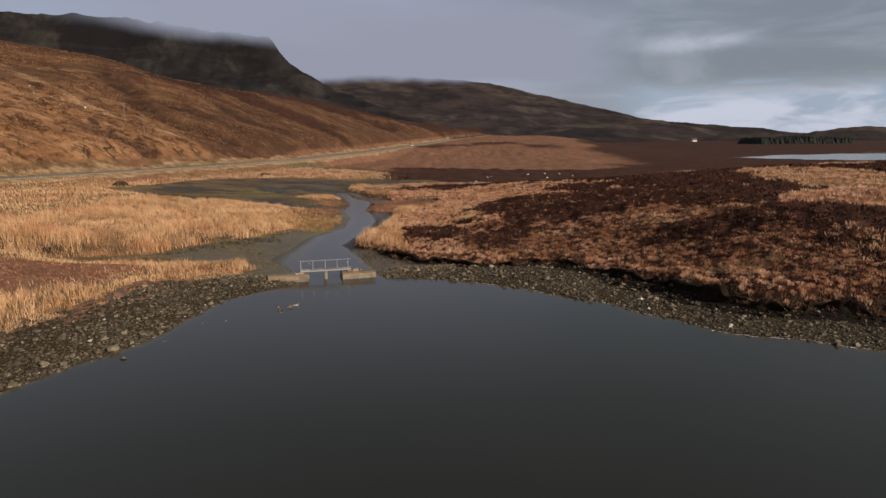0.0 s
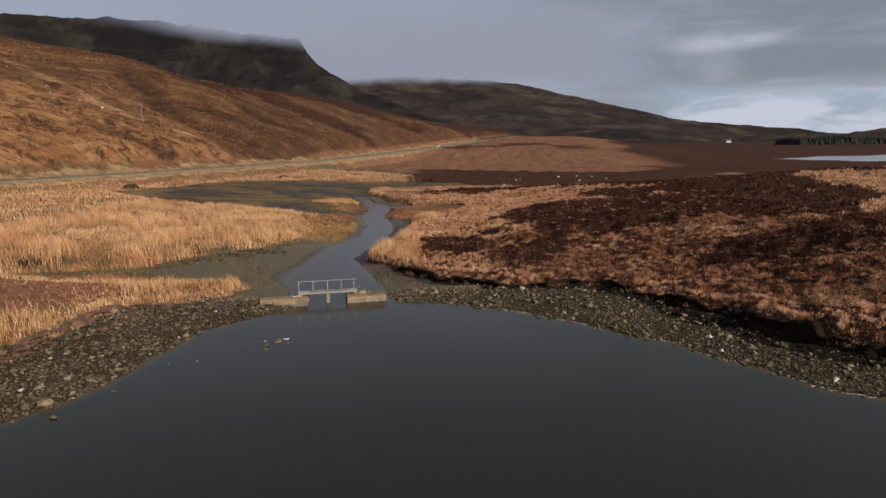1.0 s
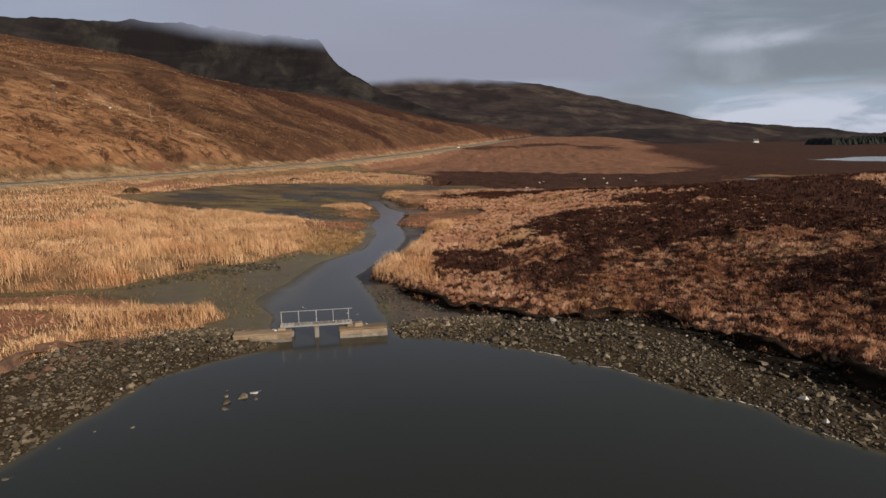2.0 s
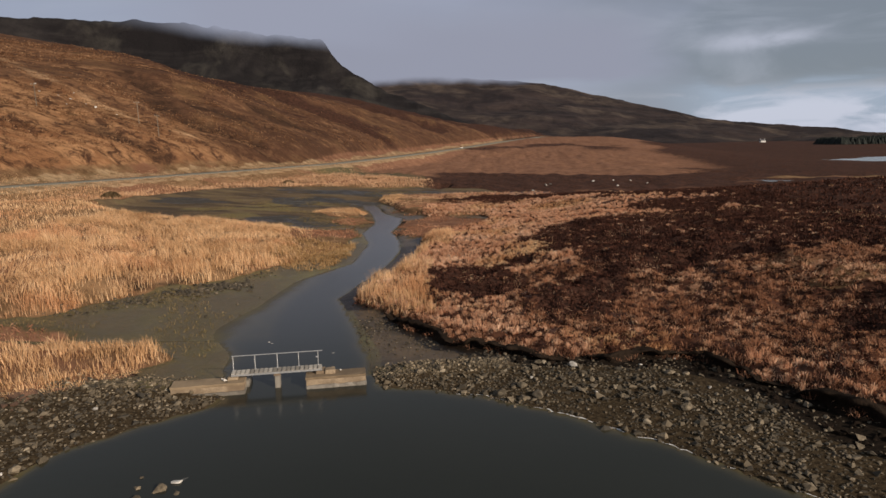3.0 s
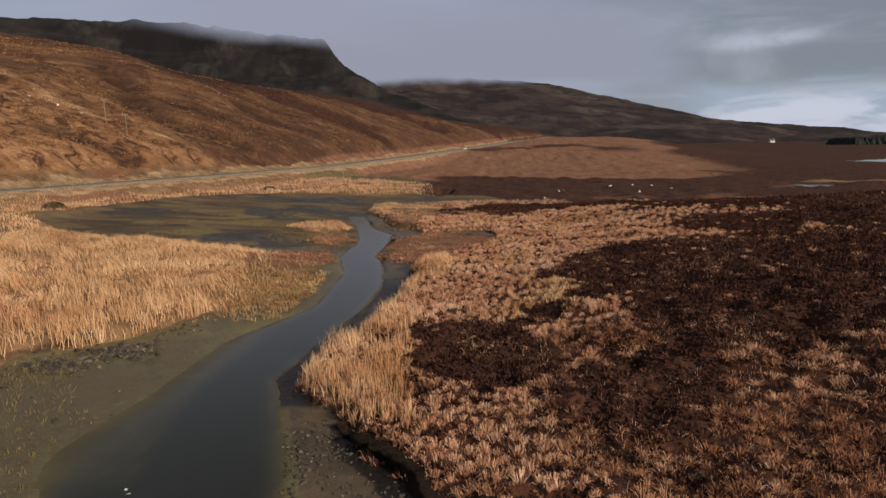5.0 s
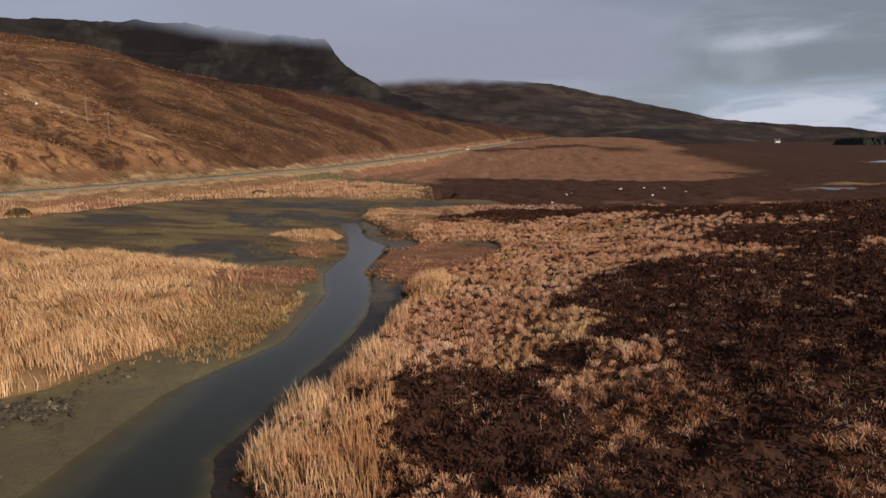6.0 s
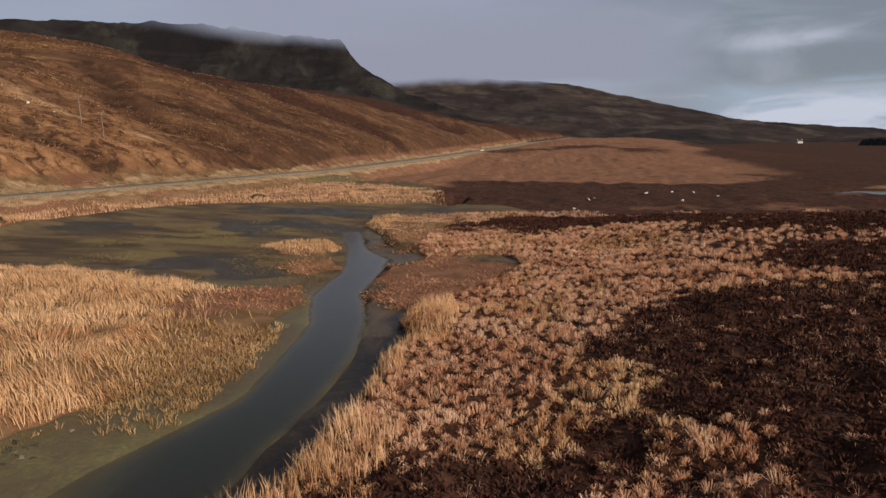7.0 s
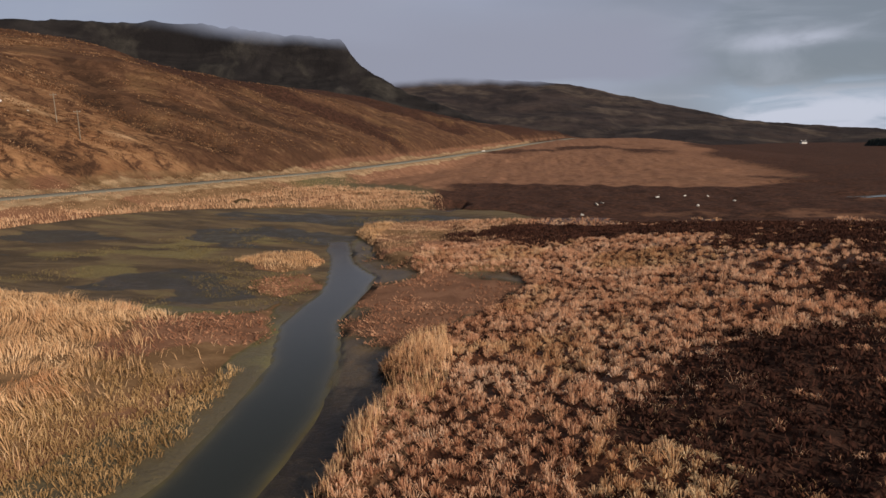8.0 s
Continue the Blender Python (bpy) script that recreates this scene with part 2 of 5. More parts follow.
def water_material():
    """Peaty water: the muddy bed tints the shallows, it darkens as it deepens, with a mirror sheen on top."""
    m, n, out = material("loch_water")
    where = n.place("Object")
    ripple = n.noise(n.place("Object", (1, 1.6, 1)), 1.6, 4, 0.6, 0.3)
    swell = n.noise(n.place("Object", (0.06, 0.1, 1)), 1.0, 3, 0.5)
    deep = n.add("ShaderNodeAttribute", attribute_name="depth").outputs["Fac"]
    deep = n.math("MAXIMUM", n.math("ADD", deep, n.math("MULTIPLY", n.math("SUBTRACT", n.noise(where, 0.5, 5, 0.6, 0.4), 0.5), n.span(deep, 0.0, 0.12, 0.0, 0.16))), 0.0)
    bed = n.mix(n.span(n.noise(where, 0.35, 5, 0.62), 0.38, 0.66), (0.086, 0.070, 0.039), (0.110, 0.093, 0.046))
    body = n.add("ShaderNodeBsdfDiffuse")
    n.join(n.mix(n.math("POWER", 2.718, n.math("MULTIPLY", deep, -7.0)), n.mix(swell, (0.014, 0.016, 0.014), (0.021, 0.023, 0.019)), bed), body.inputs["Color"])
    gloss, sheen, top = n.add("ShaderNodeBsdfGlossy"), n.add("ShaderNodeFresnel"), n.add("ShaderNodeMixShader")
    gloss.inputs["Color"].default_value = (1.0, 0.975, 0.93, 1)
    gloss.inputs["Roughness"].default_value, sheen.inputs["IOR"].default_value = 0.16, 1.33
    wave = n.bump(ripple, 0.22, 0.02)
    n.join(wave, gloss.inputs["Normal"])
    n.join(wave, sheen.inputs["Normal"])
    n.put(top.inputs[0], n.math("MULTIPLY", sheen.outputs[0], n.span(deep, 0.0, 0.16, 0.25, 1.0)))
    n.join(body.outputs[0], top.inputs[1])
    n.join(gloss.outputs[0], top.inputs[2])
    n.join(top.outputs[0], out.inputs["Surface"])
    return m


def rock_hill_material(name, dark, light, grass):
    m, n, out = material(name)
    where = n.place("Object", (1, 1, 1))
    bands = n.noise(n.place("Object", (0.004, 0.004, 0.012)), 1.0, 6, 0.62, 1.2)
    broad, fine = n.noise(where, 0.006, 6, 0.62, 0.5), n.noise(where, 0.04, 6, 0.7)
    colour = n.mix(n.span(bands, 0.4, 0.65), dark, light)
    colour = n.mix(n.span(broad, 0.48, 0.66), colour, grass)
    colour = n.mix(n.span(fine, 0.35, 0.7), n.mix(0.5, colour, dark), colour)
    b = n.add("ShaderNodeBsdfPrincipled")
    n.join(colour, b.inputs["Base Color"])
    b.inputs["Roughness"].default_value = 0.95
    b.inputs["Specular IOR Level"].default_value = 0.1
    n.join(n.bump(n.math("ADD", bands, fine), 0.7, 8.0), b.inputs["Normal"])
    n.join(b.outputs[0], out.inputs["Surface"])
    return m


def cloud_material(name, colour, soft, start, end):
    """Low cloud: thick inside, ragged and thin towards its lower edge and its ends."""
    m, n, out = material(name)
    split = n.add("ShaderNodeSeparateXYZ")
    n.join(n.add("ShaderNodeTexCoord").outputs["UV"], split.inputs[0])
    u, v = split.outputs[0], split.outputs[1]
    wisps = n.noise(n.place("Object", (0.004, 0.004, 0.006)), 1.0, 5, 0.55, 0.3)
    v = n.math("ADD", v, n.math("MULTIPLY", n.math("SUBTRACT", wisps, 0.5), 0.14))
    a = n.math("MULTIPLY", n.span(v, 0.06, soft), n.span(v, 0.98, 0.42))
    a = n.math("MULTIPLY", a, n.math("MULTIPLY", n.span(u, 0.0, start), n.span(u, 1.0, end)))
    # the cloud's daylight is put in as glow, matched to the sky
    e, t, mixer = n.add("ShaderNodeEmission"), n.add("ShaderNodeBsdfTransparent"), n.add("ShaderNodeMixShader")
    e.inputs["Color"].default_value = (*colour, 1)
    n.join(a, mixer.inputs[0])
    n.join(t.outputs[0], mixer.inputs[1])
    n.join(e.outputs[0], mixer.inputs[2])
    n.join(mixer.outputs[0], out.inputs["Surface"])
    return m


GROUND, WATER = ground_material(), water_material()
CONCRETE = surface("old_concrete", (0.165, 0.120, 0.078), (0.36, 0.285, 0.195), 0.9, 1.2, 14.0, 0.4, 0.03)
COPING = surface("worn_coping", (0.120, 0.086, 0.052), (0.255, 0.190, 0.120), 0.9, 0.9, 12.0, 0.4, 0.02)
PIER = surface("wet_concrete", (0.10, 0.09, 0.075), (0.24, 0.22, 0.19), 0.7, 1.5, 14.0, 0.3, 0.02)
STEEL = surface("galvanised_steel", (0.38, 0.39, 0.40), (0.58, 0.59, 0.60), 0.5, 5.0, 40.0, 0.1, 0.004, 0.6)
PLANK = surface("weathered_plank", (0.17, 0.155, 0.130), (0.46, 0.435, 0.39), 0.9, 3.0, 30.0, 0.4, 0.01, 0.0, 0.0, (1, 6, 1))
STONE = surface("shore_stone", (0.050, 0.039, 0.024), (0.195, 0.158, 0.108), 0.85, 2.5, 16.0, 0.5, 0.04)
PALE = surface("pale_stone", (0.33, 0.31, 0.28), (0.60, 0.58, 0.54), 0.9, 2.5, 16.0, 0.4, 0.03)
# peat coloured near black, so the bank's shade sits in the tone
SHADED_PEAT = surface("peat", (0.006, 0.005, 0.004), (0.026, 0.018, 0.013), 1.0, 1.5, 7.0, 1.0, 0.25)
SHADED_PEAT.node_tree.nodes["Principled BSDF"].inputs["Specular IOR Level"].default_value = 0.05
EARTH = surface("bank_earth", (0.040, 0.024, 0.016), (0.165, 0.088, 0.054), 1.0, 1.1, 8.0, 0.8, 0.15)
ASPHALT = surface("old_asphalt", (0.165, 0.155, 0.120), (0.265, 0.245, 0.195), 0.9, 0.4, 20.0, 0.2, 0.01)
TIMBER = surface("pole_timber", (0.10, 0.078, 0.057), (0.22, 0.175, 0.130), 0.9, 3.0, 30.0, 0.3, 0.01)
MESA = rock_hill_material("mesa_rock", (0.011, 0.010, 0.011), (0.030, 0.027, 0.027), (0.050, 0.046, 0.040))
RIDGE = rock_hill_material("ridge_moor", (0.020, 0.016, 0.017), (0.056, 0.041, 0.037), (0.088, 0.068, 0.055))
CONIFER = surface("conifer", (0.005, 0.008, 0.007), (0.013, 0.019, 0.014), 0.95, 0.2, 2.0, 0.5, 0.5)
REED = blade_material("dry_reed", [(0.37, 0.212, 0.102), (0.68, 0.440, 0.245), (0.94, 0.700, 0.450)], 0.35, (0.86, 0.66, 0.60))
TUSSOCK = blade_material("bleached_grass", [(0.40, 0.170, 0.095), (0.72, 0.435, 0.275), (0.95, 0.740, 0.560)], 0.45, (0.88, 0.93, 0.72))
HEATHER = blade_material("winter_heather", [(0.021, 0.011, 0.010), (0.053, 0.025, 0.019), (0.106, 0.048, 0.033)], 0.1)
SEDGE = blade_material("green_sedge", [(0.10, 0.085, 0.040), (0.22, 0.17, 0.08), (0.36, 0.27, 0.145)])
WALLS = surface("white_render", (0.50, 0.49, 0.47), (0.66, 0.65, 0.63), 0.9, 0.5, 6.0)
SLATE = surface("slate", (0.05, 0.05, 0.055), (0.10, 0.10, 0.11), 0.8, 0.5, 6.0)


# ---- the lie of the land ----
def lattice(ix, iy, seed):
    h = (ix * 374761393 + iy * 668265263 + seed * 982451653) & 0x7FFFFFFF
    h = ((h ^ (h >> 13)) * 1274126177) & 0x7FFFFFFF
    return ((h ^ (h >> 16)) & 0xFFFF) / 65535.0


def rough(x, y, size, seed=1, octaves=4, gain=0.5):
    """Smooth random relief between about -1 and 1, with its largest waves of that size."""
    total, amp, norm = np.zeros_like(x, dtype=float), 1.0, 0.0
    for k in range(octaves):
        u, v = x / size + 17.3 * k, y / size - 9.1 * k
        i, j = np.floor(u).astype(np.int64), np.floor(v).astype(np.int64)
        a, b = u - i, v - j
        a, b = a * a * (3 - 2 * a), b * b * (3 - 2 * b)
        p, q = lattice(i, j, seed + k), lattice(i + 1, j, seed + k)
        r, s = lattice(i, j + 1, seed + k), lattice(i + 1, j + 1, seed + k)
        total += amp * (((p * (1 - a) + q * a) * (1 - b) + (r * (1 - a) + s * a) * b) * 2 - 1)
        norm, amp, size = norm + amp, amp * gain, size / 2.03
    return total / norm * 1.6


def ease(v, a, b):
    t = np.clip((v - a) / (b - a), 0, 1)
    return t * t * (3 - 2 * t)


def from_line(x, y, line, widths=None):
    """Distance to a broken line, and the value of widths at the nearest spot."""
    best, value = np.full(x.shape, 1e9), np.zeros(x.shape)
    for k in range(len(line) - 1):
        (ax, ay), (bx, by) = line[k], line[k + 1]
        dx, dy = bx - ax, by - ay
        t = np.clip(((x - ax) * dx + (y - ay) * dy) / (dx * dx + dy * dy), 0, 1)
        d = np.hypot(x - ax - t * dx, y - ay - t * dy)
        near = d < best
        best = np.where(near, d, best)
        if widths is not None:
            value = np.where(near, widths[k] + t * (widths[k + 1] - widths[k]), value)
    return best, value


def inside(x, y, ring):
    """Distance from a closed outline: positive within it."""
    d, _ = from_line(x, y, ring + ring[:1])
    odd = np.zeros(x.shape, dtype=bool)
    for (ax, ay), (bx, by) in zip(ring, ring[1:] + ring[:1]):
        if ay != by:
            odd ^= ((ay > y) != (by > y)) & (x < (bx - ax) * (y - ay) / (by - ay) + ax)
    return np.where(odd, d, -d)


LOCH = [(-120, -5), (-60, 8), (-40, 22), (-28, 36), (-26.5, 41), (-24, 45), (-22.8, 51.5), (-21.2, 59.5), (-19.5, 63.5), (-16.8, 66),
        (-15.3, 69.5), (-7.6, 71.6), (-6.6, 69.8), (-3.6, 69.5), (0, 68.1), (3.8, 66.2), (7.5, 63.4), (11.5, 60.8), (16.3, 56), (20, 51.8),
        (22, 48.3), (27, 46.5), (32, 43.8), (46, 38), (70, 25), (120, -10), (120, -300), (-120, -300)]
STREAM = [(-11.5, 69), (-13.2, 74), (-15.8, 82), (-17.2, 91), (-16.5, 100), (-15.2, 109), (-15.3, 118), (-16.4, 127), (-18.9, 136),
          (-19.2, 148), (-20.2, 155), (-23.4, 163), (-25.8, 170), (-29.2, 181)]
STREAM_HALF = [4.2, 5.0, 4.4, 2.5, 2.8, 2.3, 2.6, 2.1, 2.1, 1.9, 2.2, 1.1, 1.1, 1.4]
MOOR_BANK = [(-11.6, 99), (-12.8, 93), (-12.2, 89.5), (-8.5, 84.5), (-5, 80.5), (-1.8, 77.3), (4.6, 74), (9, 74.4), (13.2, 75.4), (16, 71.8), (20, 65.5),
             (24, 59), (28, 54), (34, 52), (46, 48), (76, 36), (140, 0), (260, 0), (260, 200), (20, 205), (-10, 200), (-28, 195), (-28, 187),
             (-20, 168), (-17, 162), (-12.4, 156), (-7.5, 156.5), (-2.2, 157), (0, 150), (-4.5, 137.5), (-8.7, 130), (-10.4, 125), (-9.2, 119), (-10.6, 113), (-9.6, 105)]
NEAR_SPIT = [(-70, 20), (-44, 34), (-35, 44), (-34, 51), (-32, 57.5), (-31, 64), (-26.5, 66.3), (-23, 70), (-21.8, 72.4), (-25.5, 76),
             (-33, 75), (-60, 72), (-110, 60), (-110, 20)]
MEADOW = [(-130, 70), (-60, 77), (-39, 82), (-37, 88), (-31.5, 95), (-28, 100), (-24, 110.5), (-20.8, 121), (-22.5, 134), (-24.5, 146),
          (-26, 136), (-34, 137.5), (-46, 141), (-58, 139), (-70, 146), (-84, 160), (-120, 166), (-160, 120)]
ISLET = [(-38, 162), (-35, 169), (-29, 168.5), (-25.8, 162), (-27.5, 157), (-33.5, 158)]
SPIT = [(-30, 146), (-25, 150), (-23.5, 156), (-26, 157), (-30, 152)]
NORTH_SHORE = [(-140, 146), (-92, 150), (-82, 163), (-78, 180), (-73, 192), (-67, 199), (-56, 206), (-48, 210), (-30, 211), (-20, 216), (-6, 214), (2, 202), (40, 200), (100, 205), (260, 205)]
SIDE_CHANNEL = [(-18, 78.5), (-22, 78.2), (-27, 77.6), (-33, 77.2), (-40, 77.6)]
ROAD = [(-150, 60), (-118, 130), (-106, 166), (-97, 191), (-85, 226), (-64, 287), (-54, 350), (-40, 420), (-20, 500), (10, 590), (50, 690), (90, 800)]
ROAD_Z = [7.1, 6.6, 6.4, 6.3, 6.3, 6.4, 6.8, 7.7, 9.8, 13.5, 17.4, 14.5]
FAR_POOLS = [(-17, 226, 4.5, 9), (95, 255, 11, 8), (92, 306, 12, 4), (400, 430, 200, 92)]


HILL_TRACK = [(-175, 246), (-155.6, 236.9), (-138.8, 227.5), (-131.6, 230.2), (-122.4, 231.8), (-115.5, 233.7), (-101, 238)]
GULLIES = [[(-124, 256), (-104, 254.4), (-88.5, 264.4)], [(-128, 360), (-99.4, 370.9), (-88, 374)], [(-105, 306), (-96.7, 312.2), (-82.9, 332.4)], [(-88, 376), (-62, 392.3)],
           [(-142, 272.6), (-112.7, 269.2), (-94, 286)], [(-120, 208), (-101, 219)]]


def gullied(x, y):
    """How deep a spot lies in one of the hillside's gullies."""
    best = np.zeros_like(x)
    for k, line in enumerate(GULLIES):
        best = np.maximum(best, 1 - ease(from_line(x, y, line)[0] + 2.4 * rough(x, y, 8, 211 + k, 3), 1.8, 5.5))
    return best


def north_edge(x):
    return np.interp(x, [p[0] for p in NORTH_SHORE], [p[1] for p in NORTH_SHORE])


def height(x, y):
    """The ground's height; the loch lies at 0."""
    x, y = np.asarray(x, float), np.asarray(y, float)
    wob = rough(x, y, 7.0, 3, 3)
    loch = inside(x, y, LOCH) + 0.5 * rough(x, y, 3.0, 5, 3)
    d, half = from_line(x, y, STREAM, STREAM_HALF)
    stream = half - d + 0.30 * rough(x, y, 6.0, 7, 3)
    mid_x = np.interp(y, [p[1] for p in STREAM], [p[0] for p in STREAM])
    shelf = ease(mid_x - x, 0.5, 2.5) * ease(y, 74, 80) * (1 - ease(y, 97, 112))
    stream = stream + 2.4 * shelf + 0.7 * ease(mid_x - x, 0.3, 1.5) * ease(y, 118, 140)
    # low ground: beach towards the loch, mud along the stream, bog further up
    beach = np.clip(-loch * 0.085, 0, 0.75)
    mud = np.clip(0.15 * np.clip(-stream, 0, 0.6) + 0.03 * np.maximum(-stream, 0), 0, 0.48) + 0.04 * wob * ease(-stream, 0.5, 3)
    upper = ease(y, 69, 75)
    low = beach * (1 - upper) + mud * upper + 0.05 * rough(x, y, 1.4, 11, 2) * ease(np.minimum(-stream, -loch), 0.3, 2.5)
    dam = np.minimum(from_line(x, y, [(-7.0, 71.6), (-3.5, 72.4), (0.5, 73.0)])[0], from_line(x, y, [(-18.8, 68.4), (-22, 68.4), (-27, 67)])[0])
    low = np.maximum(low, 0.65 * (1 - ease(dam, 0.5, 2.0)) + 0.05 * wob)
    cx = np.interp(y, [p[1] for p in STREAM], [p[0] for p in STREAM])
    low = low + 0.30 * ease(x - cx, 3, 6.5) * ease(y, 120, 130) * ease(y, 185, 170)
    edge = north_edge(x)
    low = np.where(y > 140, low * 0.45 + 1.35 * ease(y, 158, edge) * ease(-stream, 0, 12), low)
    low = low + ease(y, 125, 145) * 0.045 * np.clip(-x - 30, 0, 60)
    low = low + 0.28 * ease(y, 140, 160) * rough(x, y, 22, 15, 3) * ease(-stream, 2, 8)
    # firm ground: it rises away from the stream on both sides
    left = 0.75 + 0.080 * np.clip(-x - 24, 0, 46) + 0.10 * wob
    ridge = 9.4 * (1 - np.exp(-np.clip(x + 8, 0, 400) / 72.0)) + 0.012 * np.clip(y - 90, 0, 60)
    bank = inside(x, y, MOOR_BANK)
    hummock = (0.27 + 0.12 * ease(y, 104, 94)) * rough(x, y, 1.9, 23, 2) * ease(bank, 0.3, 2)
    right = 1.05 + (0.45 * ease(x, 7, 14) + 0.55 * ease(x, 16, 22)) * ease(y, 100, 84) + hummock + ridge * ease(bank, 0, 24) * (1 - 0.88 * ease(y, 138, 205)) * (1 - 0.6 * ease(x, 120, 260)) + 0.16 * wob + 0.5 * rough(x, y, 26, 21, 3) * ease(x, 0, 25)
    h = low
    for ring, top, face, seed in ((MOOR_BANK, right, 1.3, 31), (NEAR_SPIT, left, 1.1, 33), (MEADOW, left, 1.6 + 5.0 * ease(y, 98, 110) + 3.5 * ease(-x, 34, 42) * ease(y, 100, 90), 35), (ISLET, low * 0 + 0.75, 1.5, 37), (SPIT, low * 0 + 0.45, 1.5, 39)):
        s = inside(x, y, ring) + 0.8 * rough(x, y, 4.5, seed, 4)
        h = h + np.maximum(top - h, 0) * ease((s + 0.1) / face, 0, 1)
    # north of the bog: a low bank, then rough pasture up to the road and open moor
    s = y - edge + 1.2 * rough(x, y, 9, 41, 4)
    north = 2.6 + np.interp(x, [-120, -60, -20, 40], [1.9, 0.4, -0.8, -1.9]) + 0.006 * np.clip(y - 200, 0, 100) * ease(-x, 0, 60) + 0.25 * rough(x, y, 24, 43, 4)
    h = np.where(s > -0.4, h + (north - h) * ease(s, -0.4, 1.8), h)
    # the moor slopes up to the low rise which the road climbs
    h = h + 0.5 * rough(x, y, 5, 45, 3) * ease(s, 0, 6)
    rise = 15.5 * ease(y, 325, 660) * ease(x, -160, -40) * (1 - ease(x, 60 + 0.12 * (y - 330), 190 + 0.12 * (y - 330)))
    h = h + rise + 0.8 * rough(x, y, 60, 47, 4) * ease(y, 260, 420)
    # hillside above the road
    d, z = from_line(x, y, ROAD, ROAD_Z)
    rx = np.interp(y, [p[1] for p in ROAD], [p[0] for p in ROAD])
    n = np.where(x < rx, d, -d)
    crest = 17 + (36 + 20 * ease(y, 340, 210)) * (1 - ease(y, 430, 880)) + 4 * rough(x, y, 160, 51, 3) + np.interp(y, [280, 310, 345, 400, 450, 500, 600, 700], [4, 3, -3.5, -7, -6, -4, -7, -3])
    gu, gv = 0.643 * x - 0.766 * y, 0.766 * x + 0.643 * y
    slope = z + 0.3 + np.clip(n - 5, 0, None) * (0.52 - 0.20 * ease(y, 380, 800)) + ease(n, 6, 40) * (2.2 * rough(x, y, 45, 53, 5, 0.55) + 0.6 * rough(x, y, 7, 54, 3) + 2.6 * rough(gu, gv * 0.2, 17, 57, 4, 0.55)) + 4.0 * (1 - np.exp(-np.clip(n - 5, 0, None) / 9.0))
    slope = slope - 1.5 * gullied(x, y) + 0.7 * (1 - ease(from_line(x, y, HILL_TRACK)[0], 0.5, 5))
    hill = crest - np.log1p(np.exp(np.clip((crest - slope) / 5.0, -40, 40))) * 5.0 + np.clip(n - 110, 0, None) * 0.03
    h = h + (np.maximum(hill, h) - h) * ease(n, 2.5, 9)
    h = h + (z - h) * (1 - ease(d, 5, 15)) * ease(y, 120, 150)
    # water hollows last
    h = np.minimum(h, np.where(stream > 0, -(0.42 - 0.35 * shelf) * np.minimum(stream, 3.5 - 1.5 * (1 - shelf)), -0.30 * stream))
    side = from_line(x, y, SIDE_CHANNEL)[0] + 0.35 * rough(x, y, 4, 63, 3)
    h = np.minimum(h, -0.015 + 0.25 * np.maximum(side - 0.25, 0))
    h = np.minimum(h, np.where(loch > 0, -0.60 * np.minimum(loch, 5), -0.30 * loch))
    for cx, cy, ra, rb in FAR_POOLS:
        r = np.hypot((x - cx) / ra, (y - cy) / rb) + 0.18 * rough(x, y, ra * 0.6, 61, 3)
        h = h + (-0.6 - h) * (1 - ease(r, 0.8, 1.25))
    return h


RED_FLATS = [(-43, 60, 9.5, 4.5), (-40, 67.5, 8, 1.8), (-28.5, 130, 3.5, 7), (-9.5, 144, 9.5, 14), (-4, 166, 14, 8), (-27, 151, 4.5, 5), (-27, 133, 6, 6), (-7, 172, 9, 5), (-46, 64, 13, 5), (-46, 76.5, 13, 3.5)]
TAN_BANKS = [(60, 86, 13, 11), (72, 116, 12, 24), (92, 160, 13, 18), (28, 88, 5.5, 2.6), (33, 82.5, 9, 1.7), (30.5, 63, 5, 2.6), (150, 268, 62, 6)]
# heather patches; the outer right ones also paint cloud shade into the ground
HEATHS_AND_SHADE = [(58, 112, 26, 34), (33, 75, 8, 5.5), (70, 165, 40, 26), (24, 108, 21, 16), (8, 86, 4, 4.5), (-1.5, 92.5, 5.0, 4.6), (17, 116, 11, 7), (28, 95, 10, 6), (40, 160, 17, 9), (38, 102, 22, 14), (61, 150, 29, 18), (4, 182, 17, 9), (32, 176, 34, 10)]


MOSSES = [(-49, 167, 7, 8), (-49, 154, 5, 5), (-62, 160, 8, 4), (-38, 152, 5, 2.5), (-44, 178, 9, 4)]
BOG_POOLS = [(-47, 179, 9, 7), (-34, 184, 12, 5), (-33, 198, 24, 6), (-18, 200, 9, 10), (-42, 150, 9, 6), (-33, 146, 5, 5), (-70, 172, 9, 5)]


